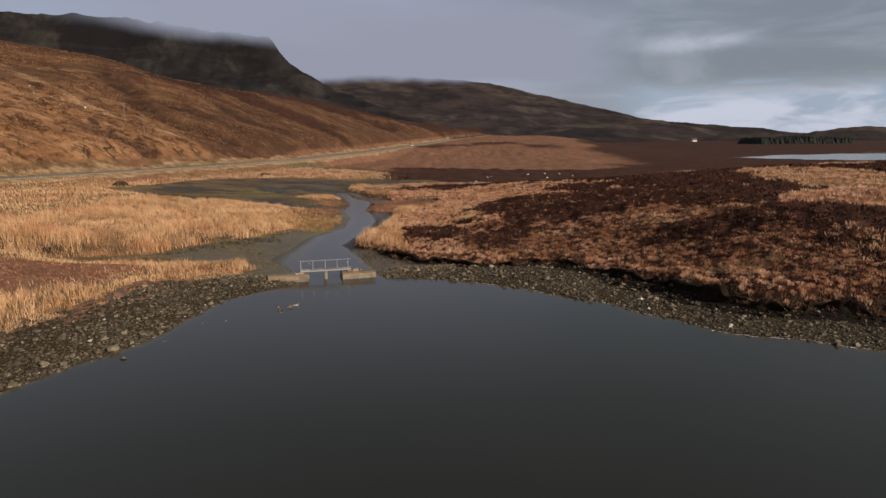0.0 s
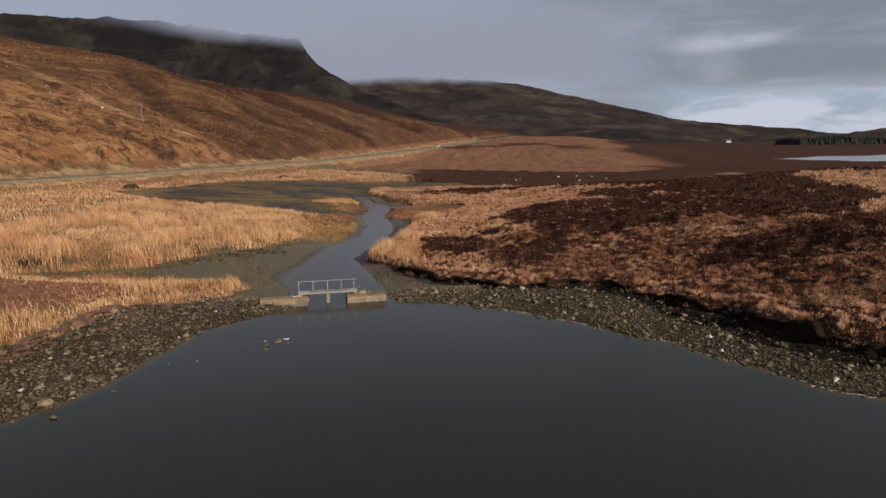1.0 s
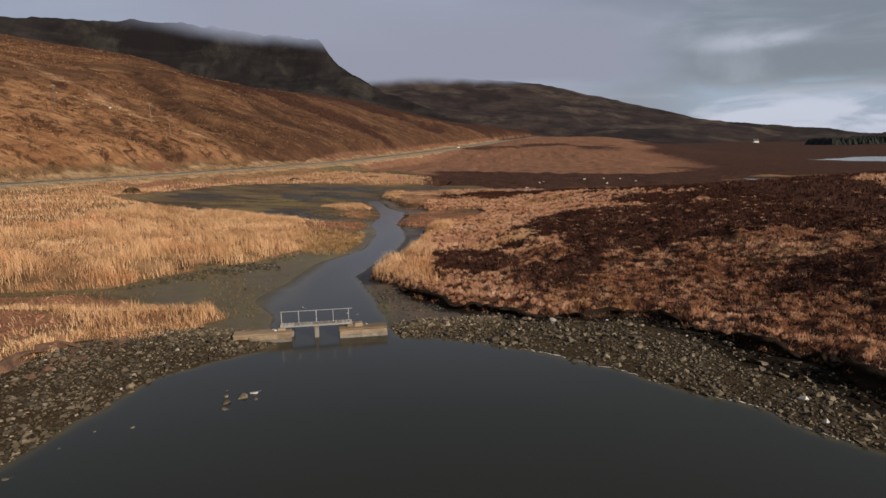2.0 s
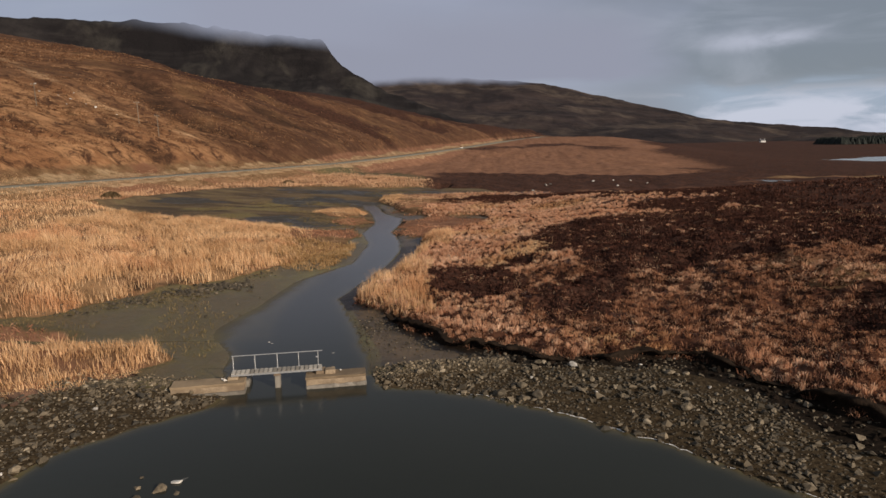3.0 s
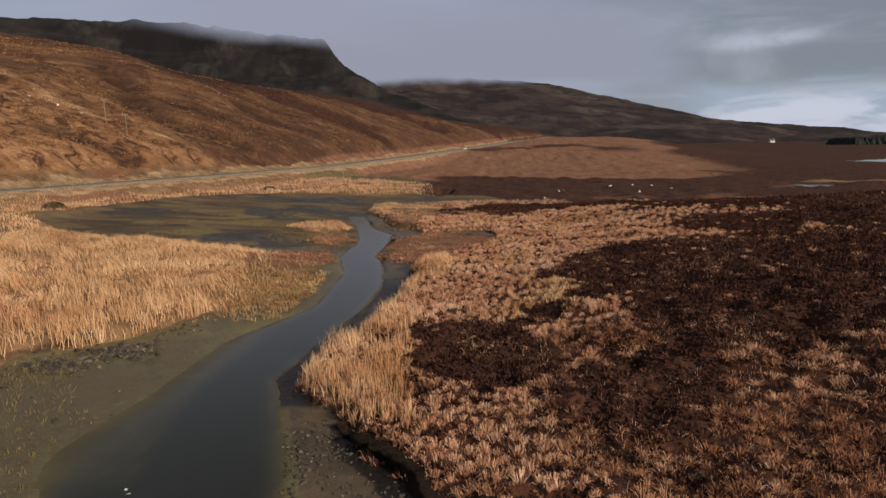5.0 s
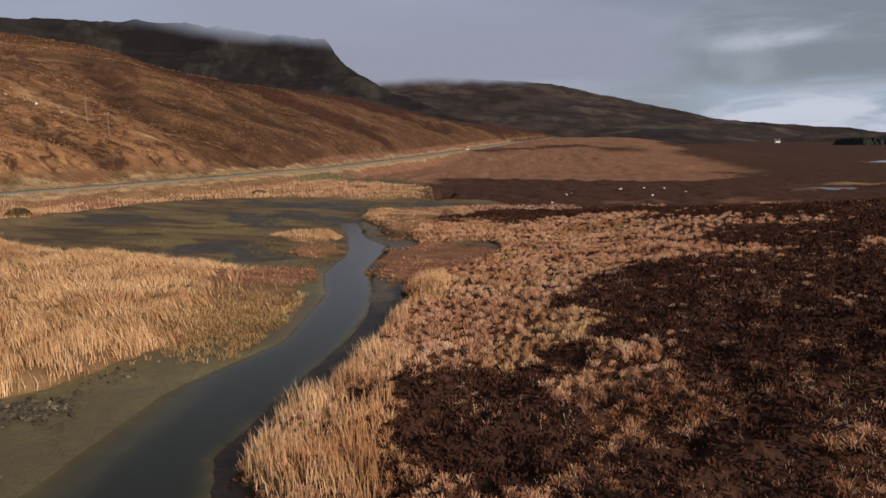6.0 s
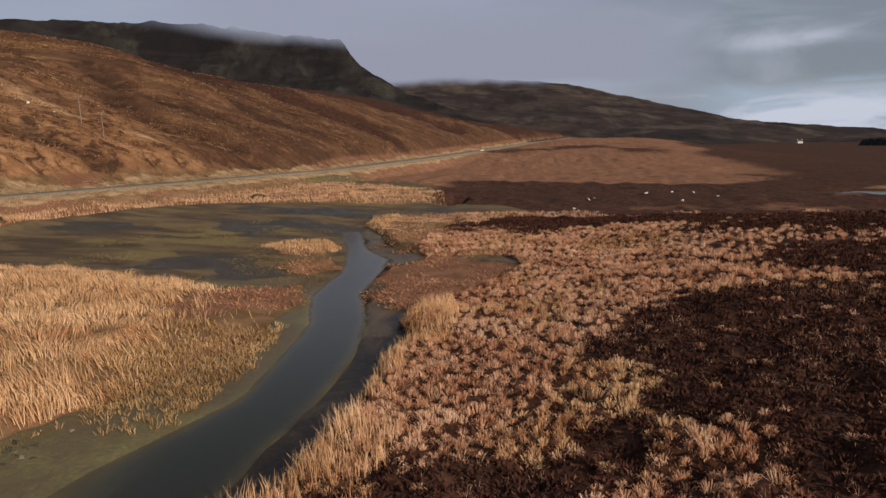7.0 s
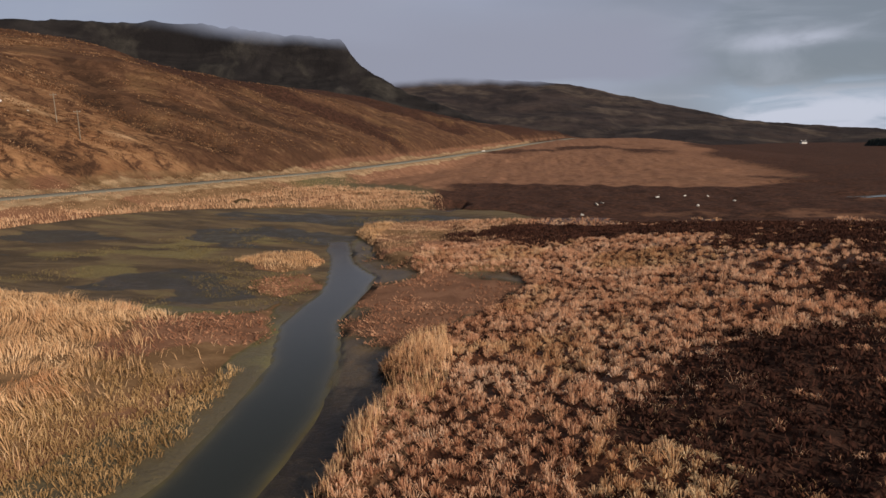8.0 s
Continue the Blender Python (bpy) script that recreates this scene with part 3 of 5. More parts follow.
def cover(x, y):
    """How much of each kind of ground cover lies at a spot: reed, heather, beach, bog, hill, moor."""
    x, y = np.asarray(x, float), np.asarray(y, float)
    loch = inside(x, y, LOCH)
    moorland = inside(x, y, MOOR_BANK) + 0.8 * rough(x, y, 4.5, 31, 4)
    banks = [inside(x, y, r) for r in (NEAR_SPIT, MEADOW, ISLET)]
    d, z = from_line(x, y, ROAD, ROAD_Z)
    rx = np.interp(y, [p[1] for p in ROAD], [p[0] for p in ROAD])
    hill = ease(np.where(x < rx, d, -d), 7, 15)
    beyond = ease(y - north_edge(x), -0.5, 2.5)
    reed = np.maximum.reduce([ease(b + 0.6 * rough(x, y, 4.5, 33, 4), -0.2, 0.8) for b in banks])
    heath = np.zeros_like(x)
    for cx, cy, a, b in HEATHS_AND_SHADE:
        r = np.hypot((x - cx) / a, (y - cy) / b) + 0.30 * rough(x, y, 6, 71, 4)
        heath = np.maximum(heath, 1 - ease(r, 0.75, 1.15))
    mixed = ease(rough(x, y, 11, 73, 4) + 0.018 * (x - 6), 0.10, 0.55) * ease(moorland, 0, 2) * (1 - beyond) * (1 - 0.85 * ease(y, 121, 127) * ease(172 - y, 0, 6) * ease(x, 28, 14))
    heath = np.maximum(heath * np.maximum(ease(moorland, 0, 1.5), ease(banks[0], 1, 3)), 0.75 * mixed * (1 - 0.75 * ease(y, 94, 80) * ease(x, 44, 36)))
    mound = ease(y + 7 * rough(x, y, 22, 87, 3), 288, 304) * ease(x, -70, -20) * (1 - ease(x + 14 * rough(x, y, 40, 88, 3), 55 + 0.12 * (y - 330), 135 + 0.12 * (y - 330)))
    dark = beyond * (1 - hill) * (1 - mound) * ease(x, -40, -10)
    heath = np.maximum(heath, mound * (1 - hill) * ease(y + 40 * rough(x, y, 70, 89, 3), 395, 480) * np.clip(0.34 + 0.5 * rough(x, y, 40, 91, 4), 0, 0.6))
    heath = np.maximum(heath, dark * np.clip(0.78 + 0.14 * ease(y + 6 * rough(x, y, 20, 78, 3), 252, 268) + 0.40 * ease(x, 75, 110) + 0.35 * rough(x, y * 2, 30, 79, 4), 0.1, 0.95))
    # shade on the hill's far upper slopes, painted as heather cover
    upper_shade = ease(np.where(x < rx, d, -d) + 10 * rough(x, y, 30, 85, 3), 3, 28) * ease(y, 250, 350)
    heath = np.maximum(heath, upper_shade * np.clip(0.80 + 0.8 * rough(0.643 * x - 0.766 * y, 0.3 * (0.766 * x + 0.643 * y), 22, 83, 4), 0, 0.85))
    # peat under the moor's edge, spread wider to paint the bank's shade
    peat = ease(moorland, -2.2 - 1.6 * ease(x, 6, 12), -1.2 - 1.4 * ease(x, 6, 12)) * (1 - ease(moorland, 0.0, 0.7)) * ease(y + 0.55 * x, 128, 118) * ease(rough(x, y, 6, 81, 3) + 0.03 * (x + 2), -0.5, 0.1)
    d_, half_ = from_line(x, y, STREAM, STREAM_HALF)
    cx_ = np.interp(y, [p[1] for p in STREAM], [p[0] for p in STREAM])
    # dark margins right of the stream: peat and painted bank shade
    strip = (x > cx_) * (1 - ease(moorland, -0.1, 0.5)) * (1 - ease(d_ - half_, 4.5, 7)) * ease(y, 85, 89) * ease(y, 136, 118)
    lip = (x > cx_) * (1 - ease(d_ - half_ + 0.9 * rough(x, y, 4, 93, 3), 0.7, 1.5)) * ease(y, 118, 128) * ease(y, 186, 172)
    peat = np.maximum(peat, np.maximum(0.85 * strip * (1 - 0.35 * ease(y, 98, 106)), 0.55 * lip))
    fringe = np.maximum((1 - ease(d_ - half_, 4, 9)) * ease(y, 82, 88), ease(y, 150, 158) * ease(x, 6, -6))
    floor = ease(moorland, -0.2, 0.4) * (1 - beyond) * (1 - fringe)
    reed = np.maximum(reed, ease(moorland, -0.1, 0.6) * fringe)
    firm = np.maximum(reed, ease(moorland, -0.1, 0.8))
    pasture = beyond * (1 - hill)
    reed = np.maximum(reed * (1 - beyond), pasture * ease(-x, -5, 45) * (1 - ease(y, 215, 300)))
    moor = pasture * (1 - ease(-x, -5, 45) * (1 - ease(y, 235, 330)))
    for cx, cy, a, b in RED_FLATS:
        r = np.hypot((x - cx) / a, (y - cy) / b) + 0.3 * rough(x, y, 5, 75, 4)
        moor = np.maximum(moor, 0.9 * (1 - ease(r, 0.55, 1.25)))
    for cx, cy, a, b in TAN_BANKS:
        r = np.hypot((x - cx) / a, (y - cy) / b) + 0.3 * rough(x, y, 14, 77, 4)
        tan = 1 - ease(r, 0.8, 1.1)
        reed, heath, moor, floor = np.maximum(reed, tan), heath * (1 - 0.9 * tan), moor * (1 - tan), floor * (1 - tan)
    beach = ease(72 - y + 0.25 * np.maximum(x, -20), -3, 2) * (1 - firm)
    bog = ease(y, 134, 146) * (1 - beyond) * (1 - firm) * (1 - ease(x - cx_, 0.5, 3) * ease(y, 190, 178))
    pale = ease(np.where(x < rx, d, -d), 0, 8) * ease(y + 0.5 * (x + 120) + 50 * rough(x, y, 40, 97, 4), 290, 190)
    silt = (x > cx_) * ease(d_ - half_, 0.2, 1.2) * ease(y, 70, 74) * ease(y, 190, 170)
    verge = (1 - ease(d + 1.2 * rough(x, y, 7, 201, 3), 6.5, 11)) * ease(y, 120, 150) * ease(900 - y, 0, 300)
    moss = np.zeros_like(x)
    for cx, cy, a, b in MOSSES:
        moss = np.maximum(moss, 1 - ease(np.hypot((x - cx) / a, (y - cy) / b) + 0.45 * rough(x, y * 2, 7, 203, 4), 0.55, 1.2))
    pool = np.zeros_like(x)
    for cx, cy, a, b in BOG_POOLS:
        pool = np.maximum(pool, 1 - ease(np.hypot((x - cx) / a, (y - cy) / b) + 0.40 * rough(x, y * 2, 8, 205, 4), 0.6, 1.1))
    track = (1 - ease(from_line(x, y, HILL_TRACK)[0] + 1.6 * rough(x, y, 6, 207, 4), 0.2, 2.2)) * hill * ease(0.75 + rough(x, y, 11, 208, 2), 0.3, 0.9)
    return dict(track=track, gully=gullied(x, y) * hill, verge=verge, moss=moss * bog, pool=pool * bog, pale=pale, silt=silt, reed=reed, heath=heath, beach=beach, bog=bog, hill=hill * (y > 60), moor=moor, peat=peat, floor=floor, slope=ease(np.where(x < rx, d, -d), -4, 2) * (y > 60), firm=firm, moorland=moorland, loch=loch)


def spread(fine_lo, fine_hi, step, lo, hi, growth):
    """Grid lines: even in the middle, wider and wider outside."""
    mid = list(np.arange(fine_lo, fine_hi + step / 2, step))
    for limit, sign in ((hi, 1), (lo, -1)):
        at, s, out = mid[-1] if sign > 0 else mid[0], step, []
        while (limit - at) * sign > 0:
            s *= growth
            at += s * sign
            out.append(at)
        mid = mid + out if sign > 0 else out[::-1] + mid
    return np.array(mid)


def mesh_from(name, verts, faces, mat, smooth=True):
    """A mesh from arrays: verts (n, 3), faces (m, k) with one k for all."""
    me = bpy.data.meshes.new(name)
    m, k = faces.shape
    me.vertices.add(len(verts))
    me.vertices.foreach_set("co", np.ascontiguousarray(verts, dtype=np.float32).ravel())
    me.loops.add(m * k)
    me.loops.foreach_set("vertex_index", np.ascontiguousarray(faces, dtype=np.int32).ravel())
    me.polygons.add(m)
    me.polygons.foreach_set("loop_start", np.arange(0, m * k, k, dtype=np.int32))
    me.polygons.foreach_set("use_smooth", np.full(m, smooth))
    me.update(calc_edges=True)
    me.materials.append(mat)
    return me


def grid_mesh(name, xs, ys, zs, mat):
    nx, ny = len(xs), len(ys)
    X, Y = np.meshgrid(xs, ys)
    i = np.arange(nx * ny).reshape(ny, nx)
    faces = np.stack([i[:-1, :-1], i[:-1, 1:], i[1:, 1:], i[1:, :-1]], -1).reshape(-1, 4)
    return mesh_from(name, np.stack([X, Y, zs], -1).reshape(-1, 3), faces, mat)


def structure(name, me, label, category):
    return tagged(new(name, me), label, category, kind="structure")


gx = spread(-46, 42, 0.58, -3600, 3600, 1.035)
gy = spread(34, 168, 0.58, -500, 4600, 1.022)
GX, GY = np.meshgrid(gx, gy)
GZ = height(GX, GY)
ground_mesh = grid_mesh("ground", gx, gy, GZ, GROUND)
cov = cover(GX, GY)
for name, keys in (("cover_a", ("reed", "heath", "beach", "peat")), ("cover_b", ("bog", "slope", "moor", "floor")), ("cover_c", ("pale", "silt", "verge", "moss")), ("cover_d", ("pool", "track", "gully", "firm"))):
    att = ground_mesh.color_attributes.new(name, "FLOAT_COLOR", "POINT")
    rgba = np.stack([cov[k].ravel() for k in keys], -1)
    att.data.foreach_set("color", rgba.astype(np.float32).ravel())
ground = structure("ground", ground_mesh, "brown winter moorland, marsh and hillside around a loch", "ground")

wx, wy = spread(-40, 34, 0.7, -150, 600, 1.12), spread(36, 184, 0.7, -320, 560, 1.12)
WX, WY = np.meshgrid(wx, wy)
water_mesh = grid_mesh("water", wx, wy, np.zeros(WX.shape), WATER)
water_mesh.attributes.new("depth", "FLOAT", "POINT").data.foreach_set("value", np.clip(-height(WX, WY), 0, 4).astype(np.float32).ravel())
structure("water", water_mesh, "dark still loch water, clear brown over the shallows", "water")


def sample(field, x, y):
    """A value of the ground's grid at any spot, level between its corners."""
    x, y = np.asarray(x, float), np.asarray(y, float)
    i, j = np.clip(np.searchsorted(gx, x) - 1, 0, len(gx) - 2), np.clip(np.searchsorted(gy, y) - 1, 0, len(gy) - 2)
    a, b = np.clip((x - gx[i]) / (gx[i + 1] - gx[i]), 0, 1), np.clip((y - gy[j]) / (gy[j + 1] - gy[j]), 0, 1)
    return (field[j, i] * (1 - a) + field[j, i + 1] * a) * (1 - b) + (field[j + 1, i] * (1 - a) + field[j + 1, i + 1] * a) * b


def level(x, y):
    """How high the ground lies at a spot."""
    return sample(GZ, x, y)


def grown(x, y):
    """The ground cover at a spot."""
    return {k: sample(v, x, y) for k, v in cov.items()}


# road: a narrow strip laid on the hill's foot
def along(line, values, step):
    """Even steps along a smooth curve through the points of a line."""
    p = np.array([(*a, b) for a, b in zip(line, values)])
    s = np.concatenate([[0], np.cumsum(np.hypot(*np.diff(p[:, :2], axis=0).T))])
    at = np.arange(0, s[-1], step)
    q = np.stack([np.interp(at, s, p[:, k]) for k in range(3)], -1)
    for _ in range(6):
        q[1:-1] = (q[:-2] + 2 * q[1:-1] + q[2:]) / 4
    return q


path = along(ROAD[1:], ROAD_Z[1:], 6.0)
t = np.gradient(path[:, :2], axis=0)
t /= np.linalg.norm(t, axis=1)[:, None]
side = np.stack([-t[:, 1], t[:, 0]], -1)
rows_ = []
for off in (-3.9, -3.6, 0, 3.6, 3.9):
    p = path.copy()
    p[:, :2] += side * (off + np.sign(off) * 0.55 * rough(p[:, 0] + 9 * off, p[:, 1], 14, 209, 3))[:, None]
    p[:, 2] = np.maximum(level(p[:, 0], p[:, 1]), path[:, 2]) + (0.12 if abs(off) < 3.8 else -0.25)
    rows_.append(p)
R_ = np.stack(rows_, 1)
i = np.arange(R_.shape[0] * 5).reshape(-1, 5)
f = np.stack([i[:-1, :-1], i[:-1, 1:], i[1:, 1:], i[1:, :-1]], -1).reshape(-1, 4)
structure("road", mesh_from("road", R_.reshape(-1, 3), f, ASPHALT), "narrow grey single-track road along the hill's foot", "road")


# far hills: a dark flat-topped hill and a long ridge behind it
def far_hill(name, mat, label, line, depth, seed, relief, cliff=0.0, nx=260, ny=60):
    """A hill whose crest follows line (x, y, z); it falls towards the viewer over depth metres, with a cliff under the crest."""
    p = np.array(line, float)
    s = np.linspace(0, 1, nx)
    at = np.linspace(0, 1, len(p))
    c = np.stack([np.interp(s, at, p[:, k]) for k in range(3)], -1)
    for _ in range(3):
        c[1:-1] = (c[:-2] + 2 * c[1:-1] + c[2:]) / 4
    v = np.concatenate([np.linspace(-0.5, 0, 8, endpoint=False), np.linspace(0, 1, ny - 8)])
    S, V = np.meshgrid(np.arange(nx), v)
    away = c[:, :2] / np.linalg.norm(c[:, :2], axis=1)[:, None]
    X = c[S, 0] - away[S, 0] * V * depth
    Y = c[S, 1] - away[S, 1] * V * depth
    drop = np.where(V < 0, 1.0 + 0.15 * V, np.where(V < 0.12, 1 - cliff * ease(V, 0.0, 0.12), (1 - cliff) * (1 - np.clip((V - 0.12) / 0.88, 0, 1)) ** 1.5))
    Z = c[S, 2] * drop + relief * rough(X, Y, depth * 0.35, seed, 6, 0.55) * (ease(V, -0.1, 0.15) * 0.9 + 0.1) * (1 - 0.6 * ease(V, 0.7, 1))
    Z = Z + relief * 0.25 * np.abs(rough(X, Y * 0.3, depth * 0.08, seed + 9, 4)) * (1 - ease(V, 0.2, 0.6)) - 12 * ease(V, 0.9, 1.0) + relief * 0.15 * rough(X, Y, depth * 0.045, seed + 21, 3)
    i = np.arange(Z.size).reshape(Z.shape)
    f = np.stack([i[:-1, :-1], i[1:, :-1], i[1:, 1:], i[:-1, 1:]], -1).reshape(-1, 4)
    return structure(name, mesh_from(name, np.stack([X, Y, Z], -1).reshape(-1, 3), f, mat), label, "hill")


far_hill("hill_mesa", MESA, "dark flat-topped rocky hill with its top in cloud",
         [(-1500, 1050, 270), (-1230, 1330, 292), (-1000, 1480, 300), (-760, 1560, 300), (-560, 1570, 275), (-415, 1570, 255), (-360, 1560, 195), (-280, 1540, 140), (-160, 1500, 95), (-40, 1460, 45)],
         700, 81, 22, 0.34)
far_hill("hill_ridge", RIDGE, "long brown moorland ridge running down to the coast",
         [(-1100, 2950, 390), (-620, 3020, 380), (-200, 3050, 310), (200, 3010, 258), (400, 2980, 213), (600, 2950, 165), (870, 2900, 94), (1140, 2850, 56), (1560, 2800, 21), (1900, 2700, 14), (2600, 2500, 14)],
         1500, 91, 24, 0.12)


def cloud_bank(name, colour, label, line, soft, start, end):
    """A bank of low cloud along a line of (x, y, lowest, highest)."""
    p = np.array(line, float)
    nx, nz = 60, 14
    s = np.linspace(0, 1, nx)
    c = np.stack([np.interp(s, np.linspace(0, 1, len(p)), p[:, k]) for k in range(4)], -1)
    U, V = np.meshgrid(np.arange(nx), np.linspace(0, 1, nz))
    X, Y = c[U, 0] + 0.0 * V, c[U, 1] + 60 * V
    Z = c[U, 2] + (c[U, 3] - c[U, 2]) * V
    me = mesh_from(name, np.stack([X, Y, Z], -1).reshape(-1, 3), (lambda i: np.stack([i[:-1, :-1], i[:-1, 1:], i[1:, 1:], i[1:, :-1]], -1).reshape(-1, 4))(np.arange(nx * nz).reshape(nz, nx)), cloud_material(name, colour, soft, start, end))
    uv = me.uv_layers.new(name="uv")
    idx = np.empty(len(me.loops), dtype=np.int32)
    me.loops.foreach_get("vertex_index", idx)
    uv.data.foreach_set("uv", np.stack([(U / (nx - 1)).ravel()[idx], V.ravel()[idx]], -1).astype(np.float32).ravel())
    ob = structure(name, me, label, "cloud")
    ob.visible_shadow = False
    return ob


cloud_bank("cloud_mesa", (0.318, 0.338, 0.428), "soft grey low cloud lying over the hill's top",
           [(-700, 1030, 195, 410), (-520, 1100, 170, 410), (-420, 1125, 161, 410), (-300, 1150, 154, 400), (-60, 1150, 130, 370)], 0.20, 0.42, 0.70)
cloud_bank("cloud_ridge", (0.300, 0.316, 0.398), "soft grey low cloud hiding the ridge's crest",
           [(-1000, 2250, 176, 620), (-500, 2300, 176, 600), (0, 2320, 176, 580), (400, 2300, 172, 560), (700, 2260, 184, 500)], 0.15, 0.10, 0.72)

far_hill("hill_headland", RIDGE, "low dark headland across the far water",
         [(880, 1640, 2), (960, 1650, 22), (1040, 1660, 30), (1110, 1660, 35), (1240, 1650, 26), (1600, 1600, 34), (2300, 1400, 20)], 330, 95, 5, 0.1, 120, 40)


# ---- grass, reeds and heather ----
rng = np.random.default_rng(7)


def blades(name, label, category, mat, x, y, tall, wide, lean, bend=0.45, drift=(0.0, 0.0), group_lean=None, droop=0.0, simple=False):
    """Tapered blades standing on the ground, joined: a stem below, a pointed tip above; simple ones are ragged sprigs."""
    n = len(x)
    z = level(x, y) - 0.04
    a = rng.uniform(0, 2 * np.pi, n)
    ox, oy = (np.cos(a) * lean, np.sin(a) * lean) if group_lean is None else group_lean
    ox, oy = ox + drift[0] * tall, oy + drift[1] * tall
    turn = rng.uniform(0, np.pi, n)
    wx_, wy_ = np.cos(turn) * wide / 2, np.sin(turn) * wide / 2
    base, middle, tip = np.stack([x, y, z], -1), np.stack([x + ox * bend * 0.7, y + oy * bend * 0.7, z + tall * (0.58 + 0.30 * droop)], -1), np.stack([x + ox, y + oy, z + tall * (1 - 0.42 * droop) * np.sqrt(np.clip(1 - (np.hypot(ox, oy) / np.maximum(tall, 0.05)) ** 2 * 0.6, 0.15, 1))], -1)
    w = np.stack([wx_, wy_, np.zeros(n)], -1)
    if simple:
        v = np.stack([base, tip + w * 0.9, tip - w * 0.9 - np.stack([ox * 0, oy * 0, tall * 0.3], -1)], 1).reshape(-1, 3)
        f = np.arange(3 * n).reshape(-1, 3)
    else:
        v = np.stack([base - w * 0.7, base + w * 0.7, middle + w * 0.55, middle - w * 0.55, tip], 1).reshape(-1, 3)
        f = (np.arange(n)[:, None] * 5 + [0, 1, 2, 0, 2, 3, 3, 2, 4]).reshape(-1, 3)
    return tagged(new(name, mesh_from(name, v, f, mat, False)), label, category, kind="stuff")


def scatter(lo_x, hi_x, lo_y, hi_y, per_m2):
    n = int((hi_x - lo_x) * (hi_y - lo_y) * per_m2)
    return rng.uniform(lo_x, hi_x, n), rng.uniform(lo_y, hi_y, n)


def keep(mask, *arrays):
    return [a[mask] for a in arrays]


def clumps(x, y, each, radius):
    """Blades grouped in clumps round each spot: places, and the outward lean."""
    n = len(x)
    r, a = radius * np.sqrt(rng.uniform(0, 1, (n, each))), rng.uniform(0, 2 * np.pi, (n, each))
    size = rng.uniform(0.65, 1.35, (n, 1))
    dx, dy = r * np.cos(a) * size, r * np.sin(a) * size
    return (x[:, None] + dx).ravel(), (y[:, None] + dy).ravel(), dx.ravel(), dy.ravel(), np.repeat(size.ravel(), each)


# reed beds on the left of the stream
x, y = scatter(-64, -18, 34, 152, 34)
c = grown(x, y)
tufted = rough(x, y, 1.5, 102, 2)
x, y, tufted = keep((c["reed"] > 0.5) & (c["heath"] < 0.4) & (level(x, y) > 0.25) & (rng.uniform(0, 1, len(x)) < np.maximum(0.74 + 0.95 * tufted + 0.4 * rough(x, y, 5, 101, 3), 0.30) * (1 - 0.97 * ease(c["moor"], 0.1, 0.6) * np.where(y < 80, 1.0, 0.8))), x, y, tufted)
d, half = from_line(x, y, STREAM, STREAM_HALF)
open_ = ease(y + 2 * rough(x, y, 5, 106, 2), 106, 113) * (1 - ease(d - half, 7, 13))
x, y, tufted = keep(rng.uniform(0, 1, len(x)) > 0.97 * open_, x, y, tufted)
# some of it lies flat in mats and swaths
laid = np.maximum(0.9 * ease(y + 0.4 * (x + 30), 100, 116), ease(rough(x, y, 9, 104, 3), 0.10, 0.5))
for cx, cy, a, b in ((-42, 102.5, 4.2, 2.2), (-36, 94.5, 2.6, 0.9), (-48, 99, 3, 1.0), (-30, 118, 3.2, 2.6), (-40, 114, 4.5, 1.6), (-52, 112, 4, 1.5)):
    laid = np.maximum(laid, 1.15 * (1 - ease(np.hypot((x - cx) / a, (y - cy) / b), 0.8, 1.1)))
way = 2.4 + 2.6 * rough(x, y, 14, 105, 2) + 2.4 * rough(x, y, 2.4, 110, 2)
tall = rng.uniform(0.75, 1.35, len(x)) * (1 + 0.30 * rough(x, y, 4, 103, 3) + 0.45 * tufted) * (1 - 0.30 * laid) * (1 - 0.38 * ease(y, 78, 72))
blades("reed_bed", "dense tan winter reeds on the marsh beside the stream", "reeds", REED, x, y, tall, rng.uniform(0.035, 0.085, len(x)), None, 0.45, (-0.08, 0.03),
       (tall * (rng.normal(0, 0.24, len(x)) + laid * 0.85 * np.cos(way)), tall * (rng.normal(0, 0.24, len(x)) + laid * 0.85 * np.sin(way))))

x, y = scatter(-150, -64, 40, 175, 5)
c = grown(x, y)
x, y = keep((c["reed"] > 0.5) & (c["heath"] < 0.4) & (c["hill"] < 0.3) & (from_line(x, y, ROAD)[0] > 8) & (level(x, y) > 0.25), x, y)
tall = rng.uniform(0.35, 0.8, len(x))
blades("reed_meadow", "dry tan grass on the outer marsh meadow", "reeds", REED, x, y, tall, rng.uniform(0.06, 0.12, len(x)), tall * rng.uniform(0.1, 0.5, len(x)), drift=(-0.2, 0.08))

# tall reeds along the right bank of the stream, on the islet and the bog's rim
x, y = scatter(-40, 10, 72, 200, 42)
c = grown(x, y)
d, half = from_line(x, y, STREAM, STREAM_HALF)
rim = np.where(y < 104, 5.5 - 0.10 * np.abs(y - 92), 2.5 + 2.0 * rough(x, y, 9, 107, 3)) + 3.0 * ease(y, 112, 125)
right_bank = (c["moorland"] > 0.15) & ((d - half < rim + 2.5) | ((y > 154) & (x < 2 + 6 * rough(x, y, 8, 113, 3)))) & (y > 84)
right_bank &= np.hypot((x + 5) / 10, (y - 170) / 7) + 0.25 * rough(x, y, 5, 114, 3) > 1
isle = inside(x, y, ISLET) + 0.7 * rough(x, y, 3, 127, 3) > 0.1
